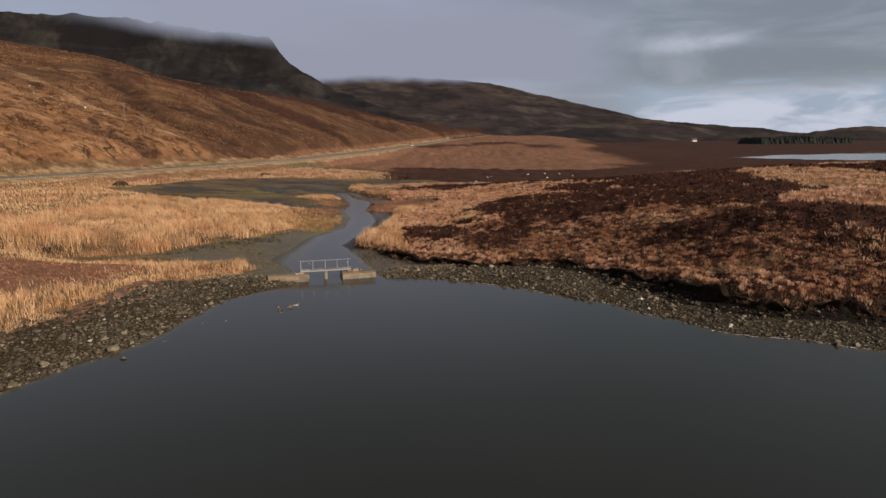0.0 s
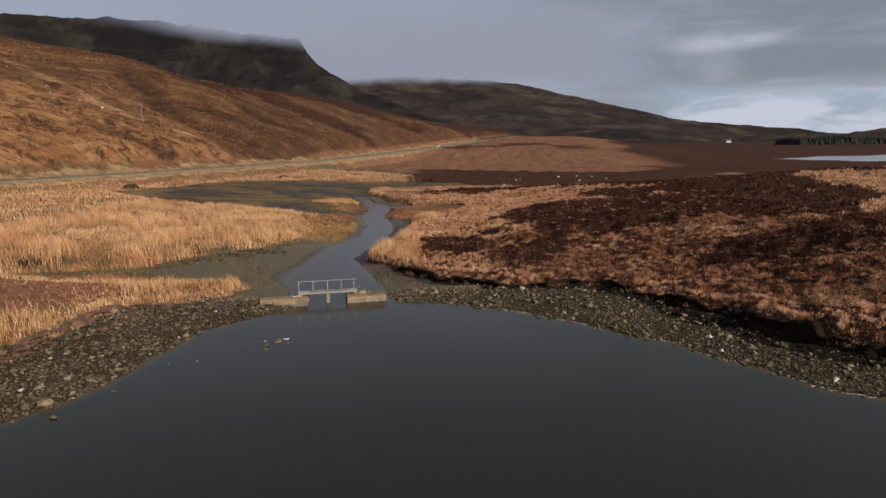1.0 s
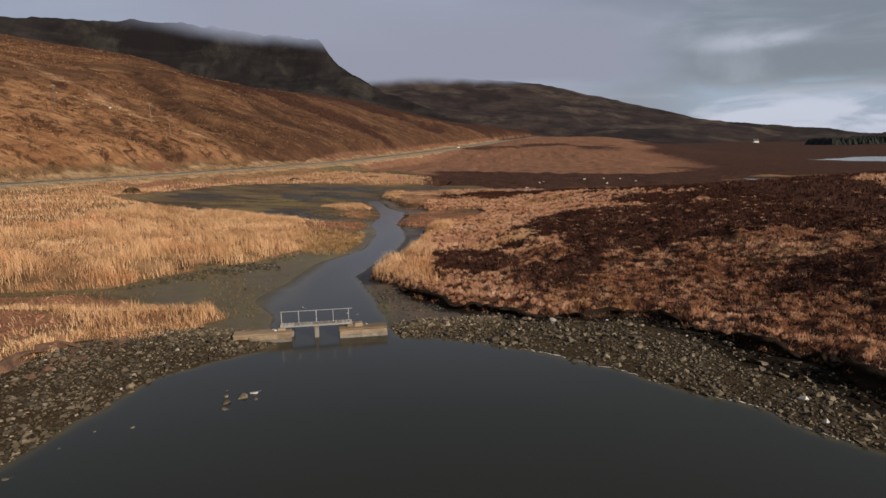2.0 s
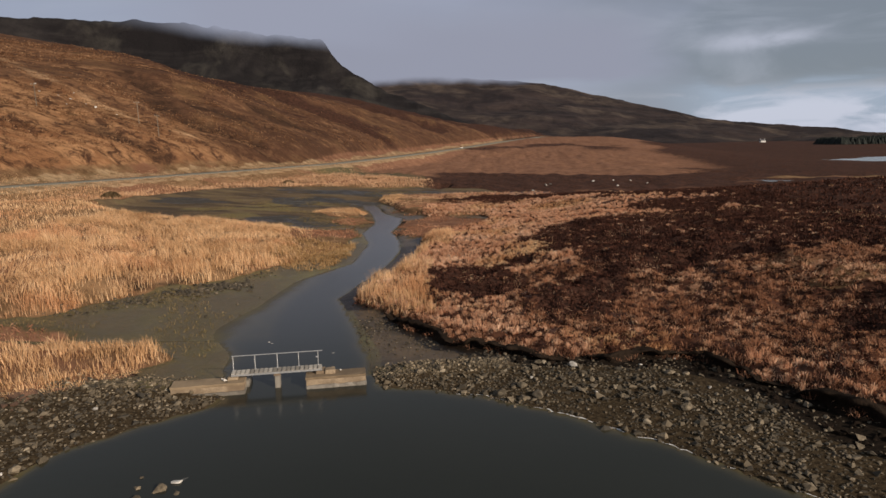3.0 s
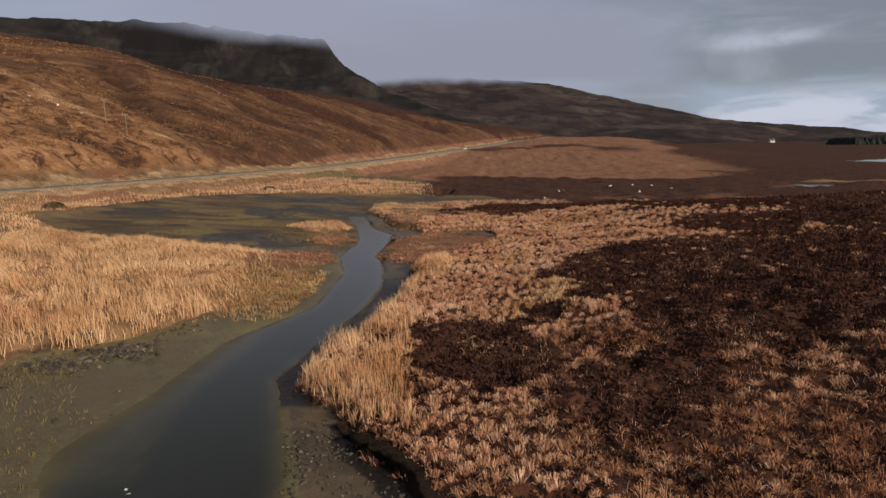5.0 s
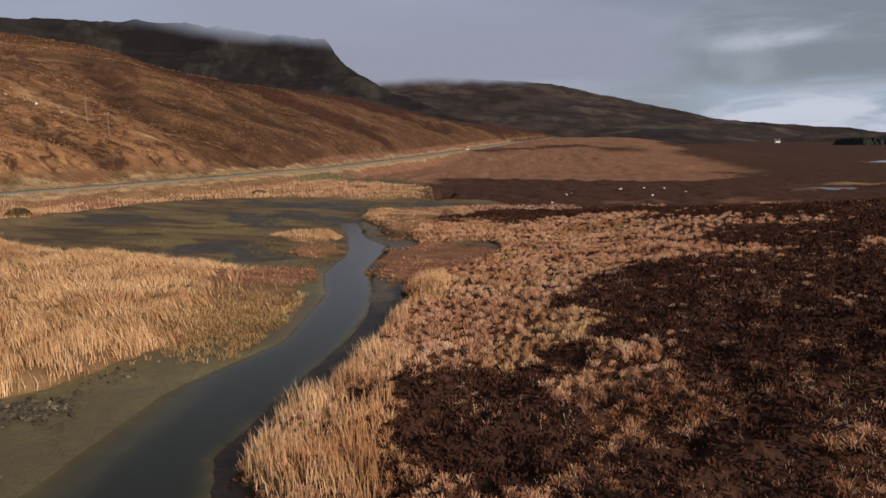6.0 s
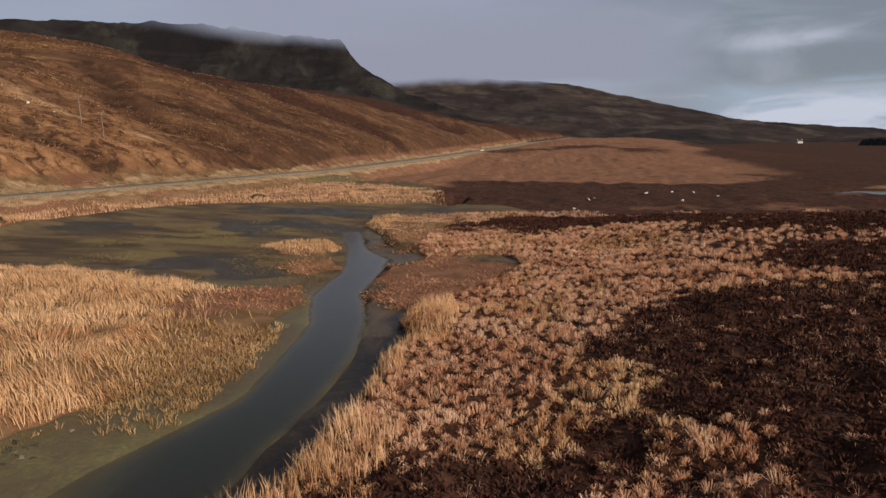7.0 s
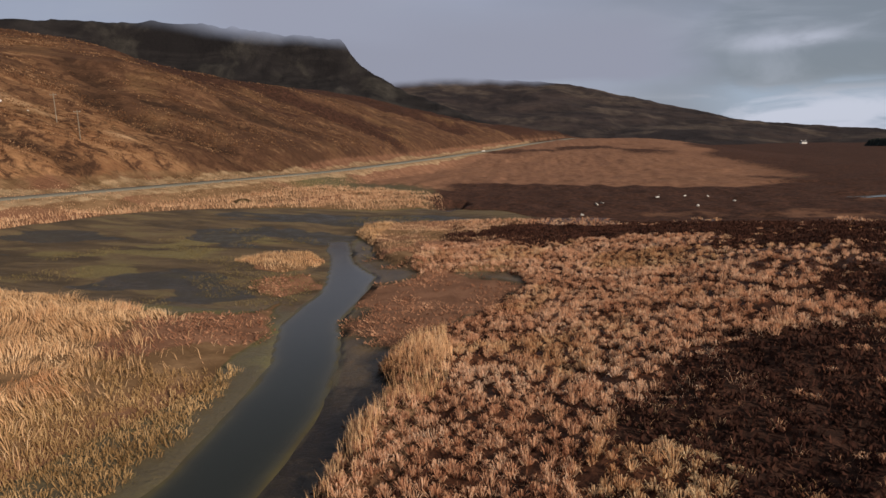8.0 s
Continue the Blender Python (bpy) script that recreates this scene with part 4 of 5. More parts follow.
x, y = keep((right_bank | isle) & (c["heath"] < 0.5) & (rng.uniform(0, 1, len(x)) < (0.75 + 0.5 * rough(x, y, 3, 109, 3)) * (1 - 0.5 * ease(y, 150, 160) * (x > -22))), x, y)
tall = rng.uniform(0.8, 1.55, len(x)) * (1 + 0.25 * rough(x, y, 3, 111, 3)) * (1 - 0.25 * ease(y, 105, 130)) * (1 - 0.45 * ease(y, 150, 160))
short = (y > 154) & (x > -23)
blades("bank_reeds", "tall pale reeds lining the stream bank and islet", "reeds", REED, *keep(~short, x, y, tall), rng.uniform(0.028, 0.065, (~short).sum()), tall[~short] * rng.uniform(0.05, 0.42, (~short).sum()), drift=(-0.05, 0.02))
x, y, tall = keep(short & (rng.uniform(0, 1, len(x)) < 0.55 + 0.9 * rough(x, y, 6, 129, 3)), x, y, tall * 0.75)
PASTURE = blade_material("pasture", [(0.32, 0.165, 0.095), (0.58, 0.360, 0.215), (0.78, 0.55, 0.36)])
blades("margin_grass", "patchy pinkish grass on the bog margin", "grass", PASTURE, x, y, tall, rng.uniform(0.04, 0.08, len(x)), tall * rng.uniform(0.1, 0.6, len(x)), drift=(-0.05, 0.02))


def jitter_grid(lo_x, hi_x, lo_y, hi_y, step):
    X, Y = np.meshgrid(np.arange(lo_x, hi_x, step), np.arange(lo_y, hi_y, step))
    X = X + rng.uniform(-0.42, 0.42, X.shape) * step + 0.5 * step * (np.arange(X.shape[0]) % 2)[:, None]
    return X.ravel(), (Y + rng.uniform(-0.42, 0.42, Y.shape) * step).ravel()


# bleached tussocks on the moor to the right
x, y = jitter_grid(-14, 40, 50, 172, 0.70)
c = grown(x, y)
south = ease(y, 101, 94) * ease(x, -1, 5)
chance = 0.05 + 0.88 * (1 - ease(c["heath"], 0.12, 0.80)) * (1 - 0.4 * ease(x, 6, 10) * ease(y, 124, 118) * (1 - south)) * (1 - 0.30 * south) * (1 - 0.62 * ease(x, 13, 24) * ease(y, 125, 132))
x, y = keep((c["moorland"] > 0.1) & (y < north_edge(x) - 3) & (rng.uniform(0, 1, len(x)) < chance), x, y)
hx, hy = x, y
bx, by, dx, dy, size = clumps(x, y, 48, 0.19)
rel = np.hypot(dx, dy) / (0.19 * size)
low_ = ease(by, 101, 92) * ease(bx, -2, 6) * ease(grown(bx, by)["moorland"] + 1.2 * rough(bx, by, 5, 137, 2), 2.0, 3.6)
tall = (0.54 - 0.22 * rel ** 2) * size * rng.uniform(0.65, 1.15, len(bx)) * (1 - 0.35 * ease(grown(bx, by)["heath"], 0.2, 0.6)) * (1 - 0.25 * low_)
out_ = rng.uniform(0.6, 2.1, len(bx)) * (1 + 0.5 * low_)
lx, ly, hang = dx * out_ + rng.normal(0, 0.085, len(bx)), dy * out_ + rng.normal(0, 0.085, len(bx)), rng.uniform(0.35, 1.0, len(bx))
thin = rng.uniform(0.034, 0.062, len(bx))
TUFT = blade_material("brown_tuft", [(0.20, 0.082, 0.046), (0.50, 0.265, 0.155), (0.92, 0.670, 0.470)], 0.4)
for name, label, mat, m in (("tussock_grass", "bleached grass tussocks on the dark moor", TUSSOCK, low_ < 0.5), ("low_tussocks", "low red-brown grass tussocks above the shore", TUFT, low_ >= 0.5)):
    blades(name, label, "grass", mat, bx[m], by[m], tall[m], thin[m], None, 0.8, (-0.08, 0.05), (lx[m], ly[m]), hang[m])

# short red-brown grass round the feet of the tussocks
near = rng.uniform(0, 1, len(hx)) < 0.85
bx, by, dx, dy, size = clumps(hx[near], hy[near], 14, 0.42)
tall = rng.uniform(0.12, 0.34, len(bx)) * size
UNDER = blade_material("under_grass", [(0.065, 0.028, 0.018), (0.150, 0.066, 0.040), (0.34, 0.165, 0.095)])
blades("under_grass", "short red-brown grass between the tussocks", "grass", UNDER, bx, by, tall, rng.uniform(0.05, 0.10, len(bx)), None, 0.5, (0, 0), (dx * 0.5, dy * 0.5), 0.0, True)

x, y = jitter_grid(-8, 44, 50, 128, 0.60)
c = grown(x, y)
x, y = keep((c["moorland"] > 0.1) & ((y < 104) | (c["heath"] > 0.2)) & (x > -3) & (rng.uniform(0, 1, len(x)) < np.where(c["heath"] > 0.5, 0.13, 0.50) + 0.35 * rough(x, y, 3, 116, 3)), x, y)
bx, by, dx, dy, size = clumps(x, y, 14, 0.26)
tall = rng.uniform(0.14, 0.40, len(bx)) * size
blades("wispy_grass", "thin pale wisps of grass among the heather", "grass", TUSSOCK, bx, by, tall, rng.uniform(0.02, 0.036, len(bx)), None, 0.6, (0, 0), (dx * 1.2, dy * 1.2))

x, y = jitter_grid(-10, 120, 40, 200, 1.05)
c = grown(x, y)
chance = np.where(c["heath"] > 0.4, 0.01, 0.85)
x, y = keep((c["moorland"] > 0.05) & ((x > 40) | (y > 176)) & (rng.uniform(0, 1, len(x)) < chance), x, y)
bx, by, dx, dy, size = clumps(x, y, 12, 0.32)
tall = rng.uniform(0.25, 0.60, len(bx)) * size
blades("moor_grass", "pale coarse grass on the outer moor", "grass", TUSSOCK, bx, by, tall, rng.uniform(0.07, 0.12, len(bx)), None, 0.5, (-0.10, 0.05), (dx * 1.3, dy * 1.3), rng.uniform(0.0, 0.6, len(bx)))

# heather between the tussocks
x, y = jitter_grid(-12, 44, 50, 196, 0.66)
c = grown(x, y)
x, y = keep((c["moorland"] > 0.2) & (rng.uniform(0, 1, len(x)) < np.where(c["heath"] > 0.3, 0.97, np.where(y < 100, 0.50, 0.22))), x, y)
bx, by, dx, dy, size = clumps(x, y, 28, 0.44)
tall = (0.38 - 0.24 * np.clip(np.hypot(dx, dy) / (0.40 * size), 0, 1) ** 2) * size * rng.uniform(0.7, 1.1, len(bx))
blades("heather", "dark red-brown winter heather covering the moor", "heather", HEATHER, bx, by, tall, rng.uniform(0.10, 0.20, len(bx)), None, 0.5, (0, 0), (dx * 0.8, dy * 0.8), 0.0, True)

x, y = jitter_grid(44, 130, 30, 196, 1.5)
c = grown(x, y)
x, y = keep((c["moorland"] > 0.2) & (c["heath"] > 0.3), x, y)
bx, by, dx, dy, size = clumps(x, y, 12, 0.7)
tall = rng.uniform(0.3, 0.6, len(bx)) * size
blades("far_heather", "dark winter heather on the outer moor", "heather", HEATHER, bx, by, tall, rng.uniform(0.12, 0.25, len(bx)), None, 0.5, (0, 0), (dx * 0.6, dy * 0.6), 0.0, True)

# rough pasture beyond the bog
x, y = scatter(-125, 0, 150, 290, 6.5)
c = grown(x, y)
x, y = keep((c["reed"] > 0.4) & (y > north_edge(x) - 1) & (from_line(x, y, ROAD)[0] > 13) & (rng.uniform(0, 1, len(x)) < 0.66 + 0.55 * rough(x, y * 2, 9, 115, 4)), x, y)
tall = rng.uniform(0.35, 0.95, len(x))
blades("pasture_grass", "tan rough pasture grass below the road", "grass", PASTURE, x, y, tall, rng.uniform(0.10, 0.20, len(x)), tall * rng.uniform(0.2, 0.6, len(x)), drift=(-0.15, 0.0))

# short green sedge on the mud and in the bog
x, y = jitter_grid(-62, -17, 72, 205, 0.7)
c = grown(x, y)
d, half = from_line(x, y, STREAM, STREAM_HALF)
z = level(x, y)
tufts = rough(x, y, 6, 117, 3) + 0.02 * (np.clip(d - half, 0, 18))
x, y = keep((c["firm"] < 0.2) & (z > 0.05) & (z < 1.6) & (d - half > 1.5) & (tufts > np.where(y < 120, 0.10, 0.42)) & ((y > 74) | (x < -24)) & (c["beach"] < 0.5), x, y)
bx, by, dx, dy, size = clumps(x, y, 10, 0.28)
tall = rng.uniform(0.12, 0.34, len(bx)) * size
blades("sedge", "short olive-green sedge tufts on wet mud", "sedge", SEDGE, bx, by, tall, rng.uniform(0.03, 0.06, len(bx)), None, 0.4, (0, 0), (dx * 0.8, dy * 0.8))

x, y = jitter_grid(-40, -17, 98, 146, 0.36)
d, half = from_line(x, y, STREAM, STREAM_HALF)
zone = ease(y, 103, 110) * ease(125 - y + 1.5 * rough(x, y, 4, 124, 2), 0, 3) * (1 - ease(d - half, 8, 14)) * ease(d - half, 1.0, 2.6)
x, y = keep((x < -17) & (rng.uniform(0, 1, len(x)) < zone * (0.72 + 0.5 * rough(x, y, 5, 121, 3) + 0.5 * rough(x, y, 1.2, 122, 2))) & (level(x, y) > 0.03), x, y)
bx, by, dx, dy, size = clumps(x, y, 9, 0.20)
tall = rng.uniform(0.22, 0.50, len(bx)) * size
CURLED = blade_material("curled_sedge", [(0.20, 0.118, 0.052), (0.44, 0.285, 0.138), (0.68, 0.480, 0.270)])
blades("marsh_sedge", "curled straw-coloured sedge on the stream margin", "sedge", CURLED, bx, by, tall, rng.uniform(0.045, 0.085, len(bx)), None, 0.7, (0, 0), (dx * 1.6, dy * 1.6), rng.uniform(0.1, 1.0, len(bx)))

# short grass along the road
x, y = scatter(-128, -30, 150, 320, 3.0)
d = from_line(x, y, ROAD)[0]
x, y = keep((d > 4.2) & (d < 14) & (grown(x, y)["hill"] < 0.2) & (rng.uniform(0, 1, len(x)) < 0.7 + 0.6 * rough(x, y, 6, 123, 3)), x, y)
tall = rng.uniform(0.12, 0.38, len(x))
blades("verge_grass", "short pale grass on the road verges", "grass", PASTURE, x, y, tall, rng.uniform(0.10, 0.2, len(x)), tall * rng.uniform(0.2, 0.7, len(x)))

x, y = jitter_grid(-60, 4, 52, 182, 0.75)
c = grown(x, y)
x, y = keep((c["moor"] > 0.3) & (c["loch"] < -1) & (level(x, y) > 0.05) & (rng.uniform(0, 1, len(x)) < 0.68 + 0.8 * rough(x, y, 4, 125, 3)), x, y)
bx, by, dx, dy, size = clumps(x, y, 12, 0.30)
tall = rng.uniform(0.12, 0.40, len(bx)) * size
RUSTY = blade_material("rusty_grass", [(0.16, 0.072, 0.044), (0.34, 0.170, 0.104), (0.58, 0.350, 0.222)])
blades("rusty_grass", "short rust-red grass on the damp flats", "grass", RUSTY, bx, by, tall, rng.uniform(0.03, 0.06, len(bx)), None, 0.5, (0, 0), (dx * 1.2, dy * 1.2), 0.0, True)

# rough clumps on the hillside
x, y = scatter(-230, -20, 150, 420, 1.0)
c = grown(x, y)
x, y = keep((c["hill"] > 0.9) & (rng.uniform(0, 1, len(x)) < (0.42 + 0.9 * rough(0.643 * x - 0.766 * y, 0.35 * (0.766 * x + 0.643 * y), 7, 119, 4)) * (1 - 0.6 * ease(y, 250, 330))), x, y)
bx, by, dx, dy, size = clumps(x, y, 8, 0.7)
tall = rng.uniform(0.2, 0.55, len(bx)) * size
HILLGRASS = blade_material("hill_grass", [(0.062, 0.031, 0.019), (0.20, 0.102, 0.056), (0.56, 0.350, 0.200)])
blades("hill_grass", "brown rough grass and heather clumps on the hillside", "grass", HILLGRASS, bx, by, tall, rng.uniform(0.2, 0.45, len(bx)), None, 0.4, (0, 0), (dx * 0.6, dy * 0.6), 0.0, True)


# ---- things ----
def part(name, bm, mat, parent, label=""):
    """One bmesh as one mesh object under a thing or a part."""
    me = bpy.data.meshes.new(name)
    bm.to_mesh(me)
    bm.free()
    me.materials.append(mat)
    ob = new(name, me)
    ob.parent = parent
    return tagged(ob, label)


def box(lo, hi, bevel=0.0, bm=None, wear=0.0):
    """A box between two corners with bevelled, slightly uneven edges."""
    b = bm or bmesh.new()
    made = bmesh.ops.create_cube(b, size=1.0)["verts"]
    for v in made:
        v.co = Vector([lo[k] + (v.co[k] + 0.5) * (hi[k] - lo[k]) for k in range(3)])
    if bevel:
        edges = {e for v in made for e in v.link_edges}
        bmesh.ops.bevel(b, geom=list(edges), offset=bevel, segments=2, affect="EDGES")
    if wear:
        for v in b.verts:
            v.co += Vector((random.uniform(-wear, wear), random.uniform(-wear, wear), random.uniform(-wear, wear)))
    return b


def rod(a, b, r, sides=8, r2=None, bm=None):
    bm = bm or bmesh.new()
    a, b = Vector(a), Vector(b)
    made = bmesh.ops.create_cone(bm, cap_ends=True, segments=sides, radius1=r, radius2=r if r2 is None else r2, depth=(b - a).length)["verts"]
    m = Matrix.Translation((a + b) / 2) @ (b - a).to_track_quat("Z", "Y").to_matrix().to_4x4()
    bmesh.ops.transform(bm, matrix=m, verts=made)
    return bm


BRIDGE = pose(-13.35, 69.85, 0, 0, 0, 14.5)
DECK, RAIL = 1.12, 2.05


def footbridge():
    ob = tagged(new("footbridge"), "narrow weathered plank footbridge with a steel handrail over the sluice", "footbridge")
    ob.matrix_world = BRIDGE
    for y0 in (-0.62, -0.05):
        part("beam", box((-2.8, y0, DECK - 0.19), (2.8, y0 + 0.09, DECK - 0.05), 0.012), STEEL, ob, "pale grey steel deck beam")
    plank_mesh = None
    for k in range(20):
        if plank_mesh is None:
            p = part("plank", box((-0.112, -0.26, 0), (0.112, 0.46, 0.045), 0.008), PLANK, ob, "grey weathered deck plank")
            plank_mesh = p.data
        else:
            p = new("plank", plank_mesh)
            p.parent = ob
            tagged(p, "grey weathered deck plank")
        p.matrix_basis = pose(-2.66 + 0.28 * k, -0.42 + random.uniform(-0.02, 0.02), DECK - 0.045 + random.uniform(0, 0.008), 0, 0, random.uniform(-0.8, 0.8))
    for s in (-2.72, -1.38, 0.0, 1.33, 2.56):
        post = part("post", rod((s, 0.02, DECK - 0.15), (s, 0.02, RAIL - 0.02), 0.028), STEEL, ob, "galvanised steel handrail post")
        part("bracket", box((s - 0.07, -0.04, DECK - 0.02), (s + 0.07, 0.08, DECK + 0.015), 0.006), STEEL, post)
    part("handrail", rod((-2.8, 0.02, RAIL), (2.85, 0.02, RAIL), 0.027, 10), STEEL, ob, "galvanised tubular handrail")
    part("latch", box((2.42, -0.02, RAIL - 0.42), (2.58, 0.05, RAIL - 0.36), 0.008), STEEL, ob)
    return ob


def rugged(lo, hi, cells, amount, seed):
    """A cast block with a broken, weathered skin: a box whose faces are cut into cells and pushed in and out."""
    bm = box(lo, hi)
    for k in range(3):
        step = (hi[k] - lo[k]) / cells[k]
        for j in range(1, cells[k]):
            at, axis = Vector((0, 0, 0)), Vector((0, 0, 0))
            at[k], axis[k] = lo[k] + j * step, 1.0
            bmesh.ops.bisect_plane(bm, geom=bm.verts[:] + bm.edges[:] + bm.faces[:], plane_co=at, plane_no=axis)
    for v in bm.verts:
        q = v.co * 1.7 + Vector((seed, 0, 0))
        push = noise.noise_vector(q) * amount + noise.noise_vector(v.co * 5.3 + Vector((seed, 0, 0))) * amount * 0.5
        edge_ = sum(1 for k in range(3) if min(v.co[k] - lo[k], hi[k] - v.co[k]) < 1e-4)
        v.co += push * (1.6 if edge_ > 1 else 1.0)
        if edge_ > 1:
            v.co += (Vector([(lo[k] + hi[k]) / 2 for k in range(3)]) - v.co).normalized() * amount * 0.9
    return bm


def abutment(lo, hi, block, label, seed):
    """A sluice wall of cast concrete: a footing that breaks up at the waterline, the wall, its worn top, and a bearing block for the bridge."""
    ob = tagged(new("abutment"), label, "abutment", "sluice abutments")
    ob.matrix_world = BRIDGE
    many = max(6, round((hi - lo) / 0.28))
    part("footing", rugged((lo - 0.04, -1.30, -0.9), (hi + 0.04, -0.12, 0.24), (many, 4, 4), 0.045, seed), PIER, ob, "dark stained broken footing")
    part("wall", rugged((lo, -1.20, 0.16), (hi, -0.14, 0.64), (many, 4, 3), 0.028, seed + 7), CONCRETE, ob)
    part("coping", rugged((lo - 0.02, -1.235, 0.58), (hi + 0.02, -0.10, 0.74), (many, 4, 2), 0.016, seed + 13), COPING, ob, "worn brown concrete top")
    part("bearing_block", rugged((block - 0.30, -0.72, 0.72), (block + 0.30, 0.06, DECK - 0.193), (3, 3, 2), 0.02, seed + 19), CONCRETE, ob, "concrete bearing block")
    return ob


footbridge()
abutment(-6.3, -1.95, -2.68, "sunlit weathered concrete abutment at the foot of the stony spit", 3.0)
abutment(1.78, 5.55, 2.72, "sunlit weathered concrete abutment beside the rubble dam", 41.0)
pier = tagged(new("pier"), "slim concrete pier standing in the sluice water", "pier")
pier.matrix_world = BRIDGE
raised = tagged(new("sluice_block"), "raised weathered concrete block beside the bridge end", "concrete block")
raised.matrix_world = BRIDGE
part("body", rugged((3.0, -0.85, 0.73), (3.62, -0.25, 1.0), (4, 4, 2), 0.03, 77.0), CONCRETE, raised)
part("shaft", box((-0.17, -0.66, -0.9), (0.17, -0.05, DECK - 0.3), 0.03, None, 0.01), PIER, pier)
part("cap", box((-0.21, -0.70, DECK - 0.297), (0.21, 0.0, DECK - 0.193), 0.02), CONCRETE, pier)
for side_, lo, hi in (("left", -2.2, -1.80), ("right", 1.76, 2.2)):
    cheek = tagged(new("sluice_cheek"), "dark wet concrete side wall of the sluice channel", "sluice wall", "sluice cheeks")
    cheek.matrix_world = BRIDGE
    part("wall", box((lo, -0.115, -0.9), (hi, 1.5, 0.45), 0.03, None, 0.012), PIER, cheek)


# stones: a few angular shapes, laid singly where the camera passes and joined further off
def stone_shape(k):
    r = np.random.default_rng(300 + k)
    bm = bmesh.new()
    for _ in range(13 if k < 6 else 9):
        v = Vector(r.normal(size=3)).normalized()
        bm.verts.new((v.x * r.uniform(0.75, 1.25), v.y * r.uniform(0.5, 0.95), v.z * r.uniform(0.45, 0.8)))
    hull = bmesh.ops.convex_hull(bm, input=bm.verts)
    loose = [g for g in hull["geom_interior"] if isinstance(g, bmesh.types.BMVert)]
    bmesh.ops.delete(bm, geom=loose, context="VERTS")
    bmesh.ops.triangulate(bm, faces=bm.faces)
    bm.normal_update()
    return bm


shapes = []
for k in range(6):
    bm = stone_shape(k)
    bm.verts.index_update()
    shapes.append((np.array([v.co[:] for v in bm.verts]), np.array([[v.index for v in f.verts] for f in bm.faces])))
    bm.free()
lean_shapes = []
for k in range(6, 14):
    bm = stone_shape(k)
    bm.verts.index_update()
    lean_shapes.append((np.array([v.co[:] for v in bm.verts]), np.array([[v.index for v in f.verts] for f in bm.faces])))
    bm.free()
stone_meshes = [mesh_from("stone", v, f, STONE, False) for v, f in shapes]
pale_meshes = [mesh_from("pale_stone", v, f, PALE, False) for v, f in shapes]


def island_stone(name, gain):
    """Stone for the joined heaps: each stone has its own shade."""
    m, n, out = material(name)
    each = n.add("ShaderNodeNewGeometry").outputs["Random Per Island"]
    ramp = n.add("ShaderNodeValToRGB")
    for at, c in ((0.25, (0.048, 0.037, 0.021)), (0.60, (0.098, 0.076, 0.046)), (0.90, (0.170, 0.134, 0.086))):
        ramp.color_ramp.elements.new(at).color = (*[gain * q for q in c], 1)
    ramp.color_ramp.elements[0].color = (0.028, 0.025, 0.018, 1)
    ramp.color_ramp.elements[-1].color = (0.34 * gain, 0.285 * gain, 0.205 * gain, 1)
    n.join(each, ramp.inputs[0])
    fine_ = n.noise(n.place("Object"), 12.0, 5, 0.65)
    b = n.add("ShaderNodeBsdfPrincipled")
    n.join(n.mix(n.span(fine_, 0.3, 0.7), n.mix(0.4, ramp.outputs[0], (0.06, 0.05, 0.04)), ramp.outputs[0]), b.inputs["Base Color"])
    b.inputs["Roughness"].default_value = 0.85
    n.join(n.bump(fine_, 0.5, 0.03), b.inputs["Normal"])
    n.join(b.outputs[0], out.inputs["Surface"])
    return m


HEAPED, WET_STONE, DAM_STONE = island_stone("heaped_stone", 0.90), island_stone("wet_stone", 0.55), island_stone("dam_stone", 1.35)


def joined_stones(name, label, x, y, r, mat=None):
    z = level(x, y) + r * 0.12
    turn, kind, squash = rng.uniform(0, 2 * np.pi, len(x)), rng.integers(0, 8, len(x)), rng.uniform(0.7, 1.35, len(x))
    V, F, at = [], [], 0
    for k, (v, f) in enumerate(lean_shapes):
        m = kind == k
        cnt = int(m.sum())
        c_, s_ = np.cos(turn[m])[:, None], np.sin(turn[m])[:, None]
        vx, vy, vz = v[None, :, 0], v[None, :, 1], v[None, :, 2]
        P = np.stack([x[m][:, None] + r[m][:, None] * (vx * c_ - vy * s_), y[m][:, None] + r[m][:, None] * (vx * s_ + vy * c_), z[m][:, None] + r[m][:, None] * vz * squash[m][:, None]], -1)
        V.append(P.reshape(-1, 3))
        F.append((f[None] + (np.arange(cnt) * len(v))[:, None, None] + at).reshape(-1, 3))
        at += cnt * len(v)
    ob = tagged(new(name, mesh_from(name, np.concatenate(V), np.concatenate(F), mat or HEAPED, False)), label, "stones", kind="stuff")
    return ob


# both beaches
x, y = scatter(-40, 46, 30, 80, 34)
c = grown(x, y)
band = (c["loch"] < 0.25 + 1.3 * (rng.uniform(0, 1, len(x)) < 0.3)) & (c["firm"] < 0.45) & (rng.uniform(0, 1, len(x)) > 0.85 * c["peat"]) & (c["beach"] > 0.4)
near_edge = np.exp(-np.clip(-c["loch"], 0, 50) / 9.0)
x, y = keep(band & (rng.uniform(0, 1, len(x)) < 0.55 + 0.45 * rough(x, y, 3.5, 131, 3) + 0.2 * near_edge), x, y)
r = 0.06 + 0.16 * rng.beta(1.1, 3.4, len(x)) + 0.24 * (rng.uniform(0, 1, len(x)) > 0.955 - 0.03 * ease(rough(x, y, 5, 133, 2), 0.1, 0.5)) * rng.uniform(0.3, 1, len(x))
joined_stones("beach_stones", "grey-brown angular stones strewn along the loch shore", x, y, r)

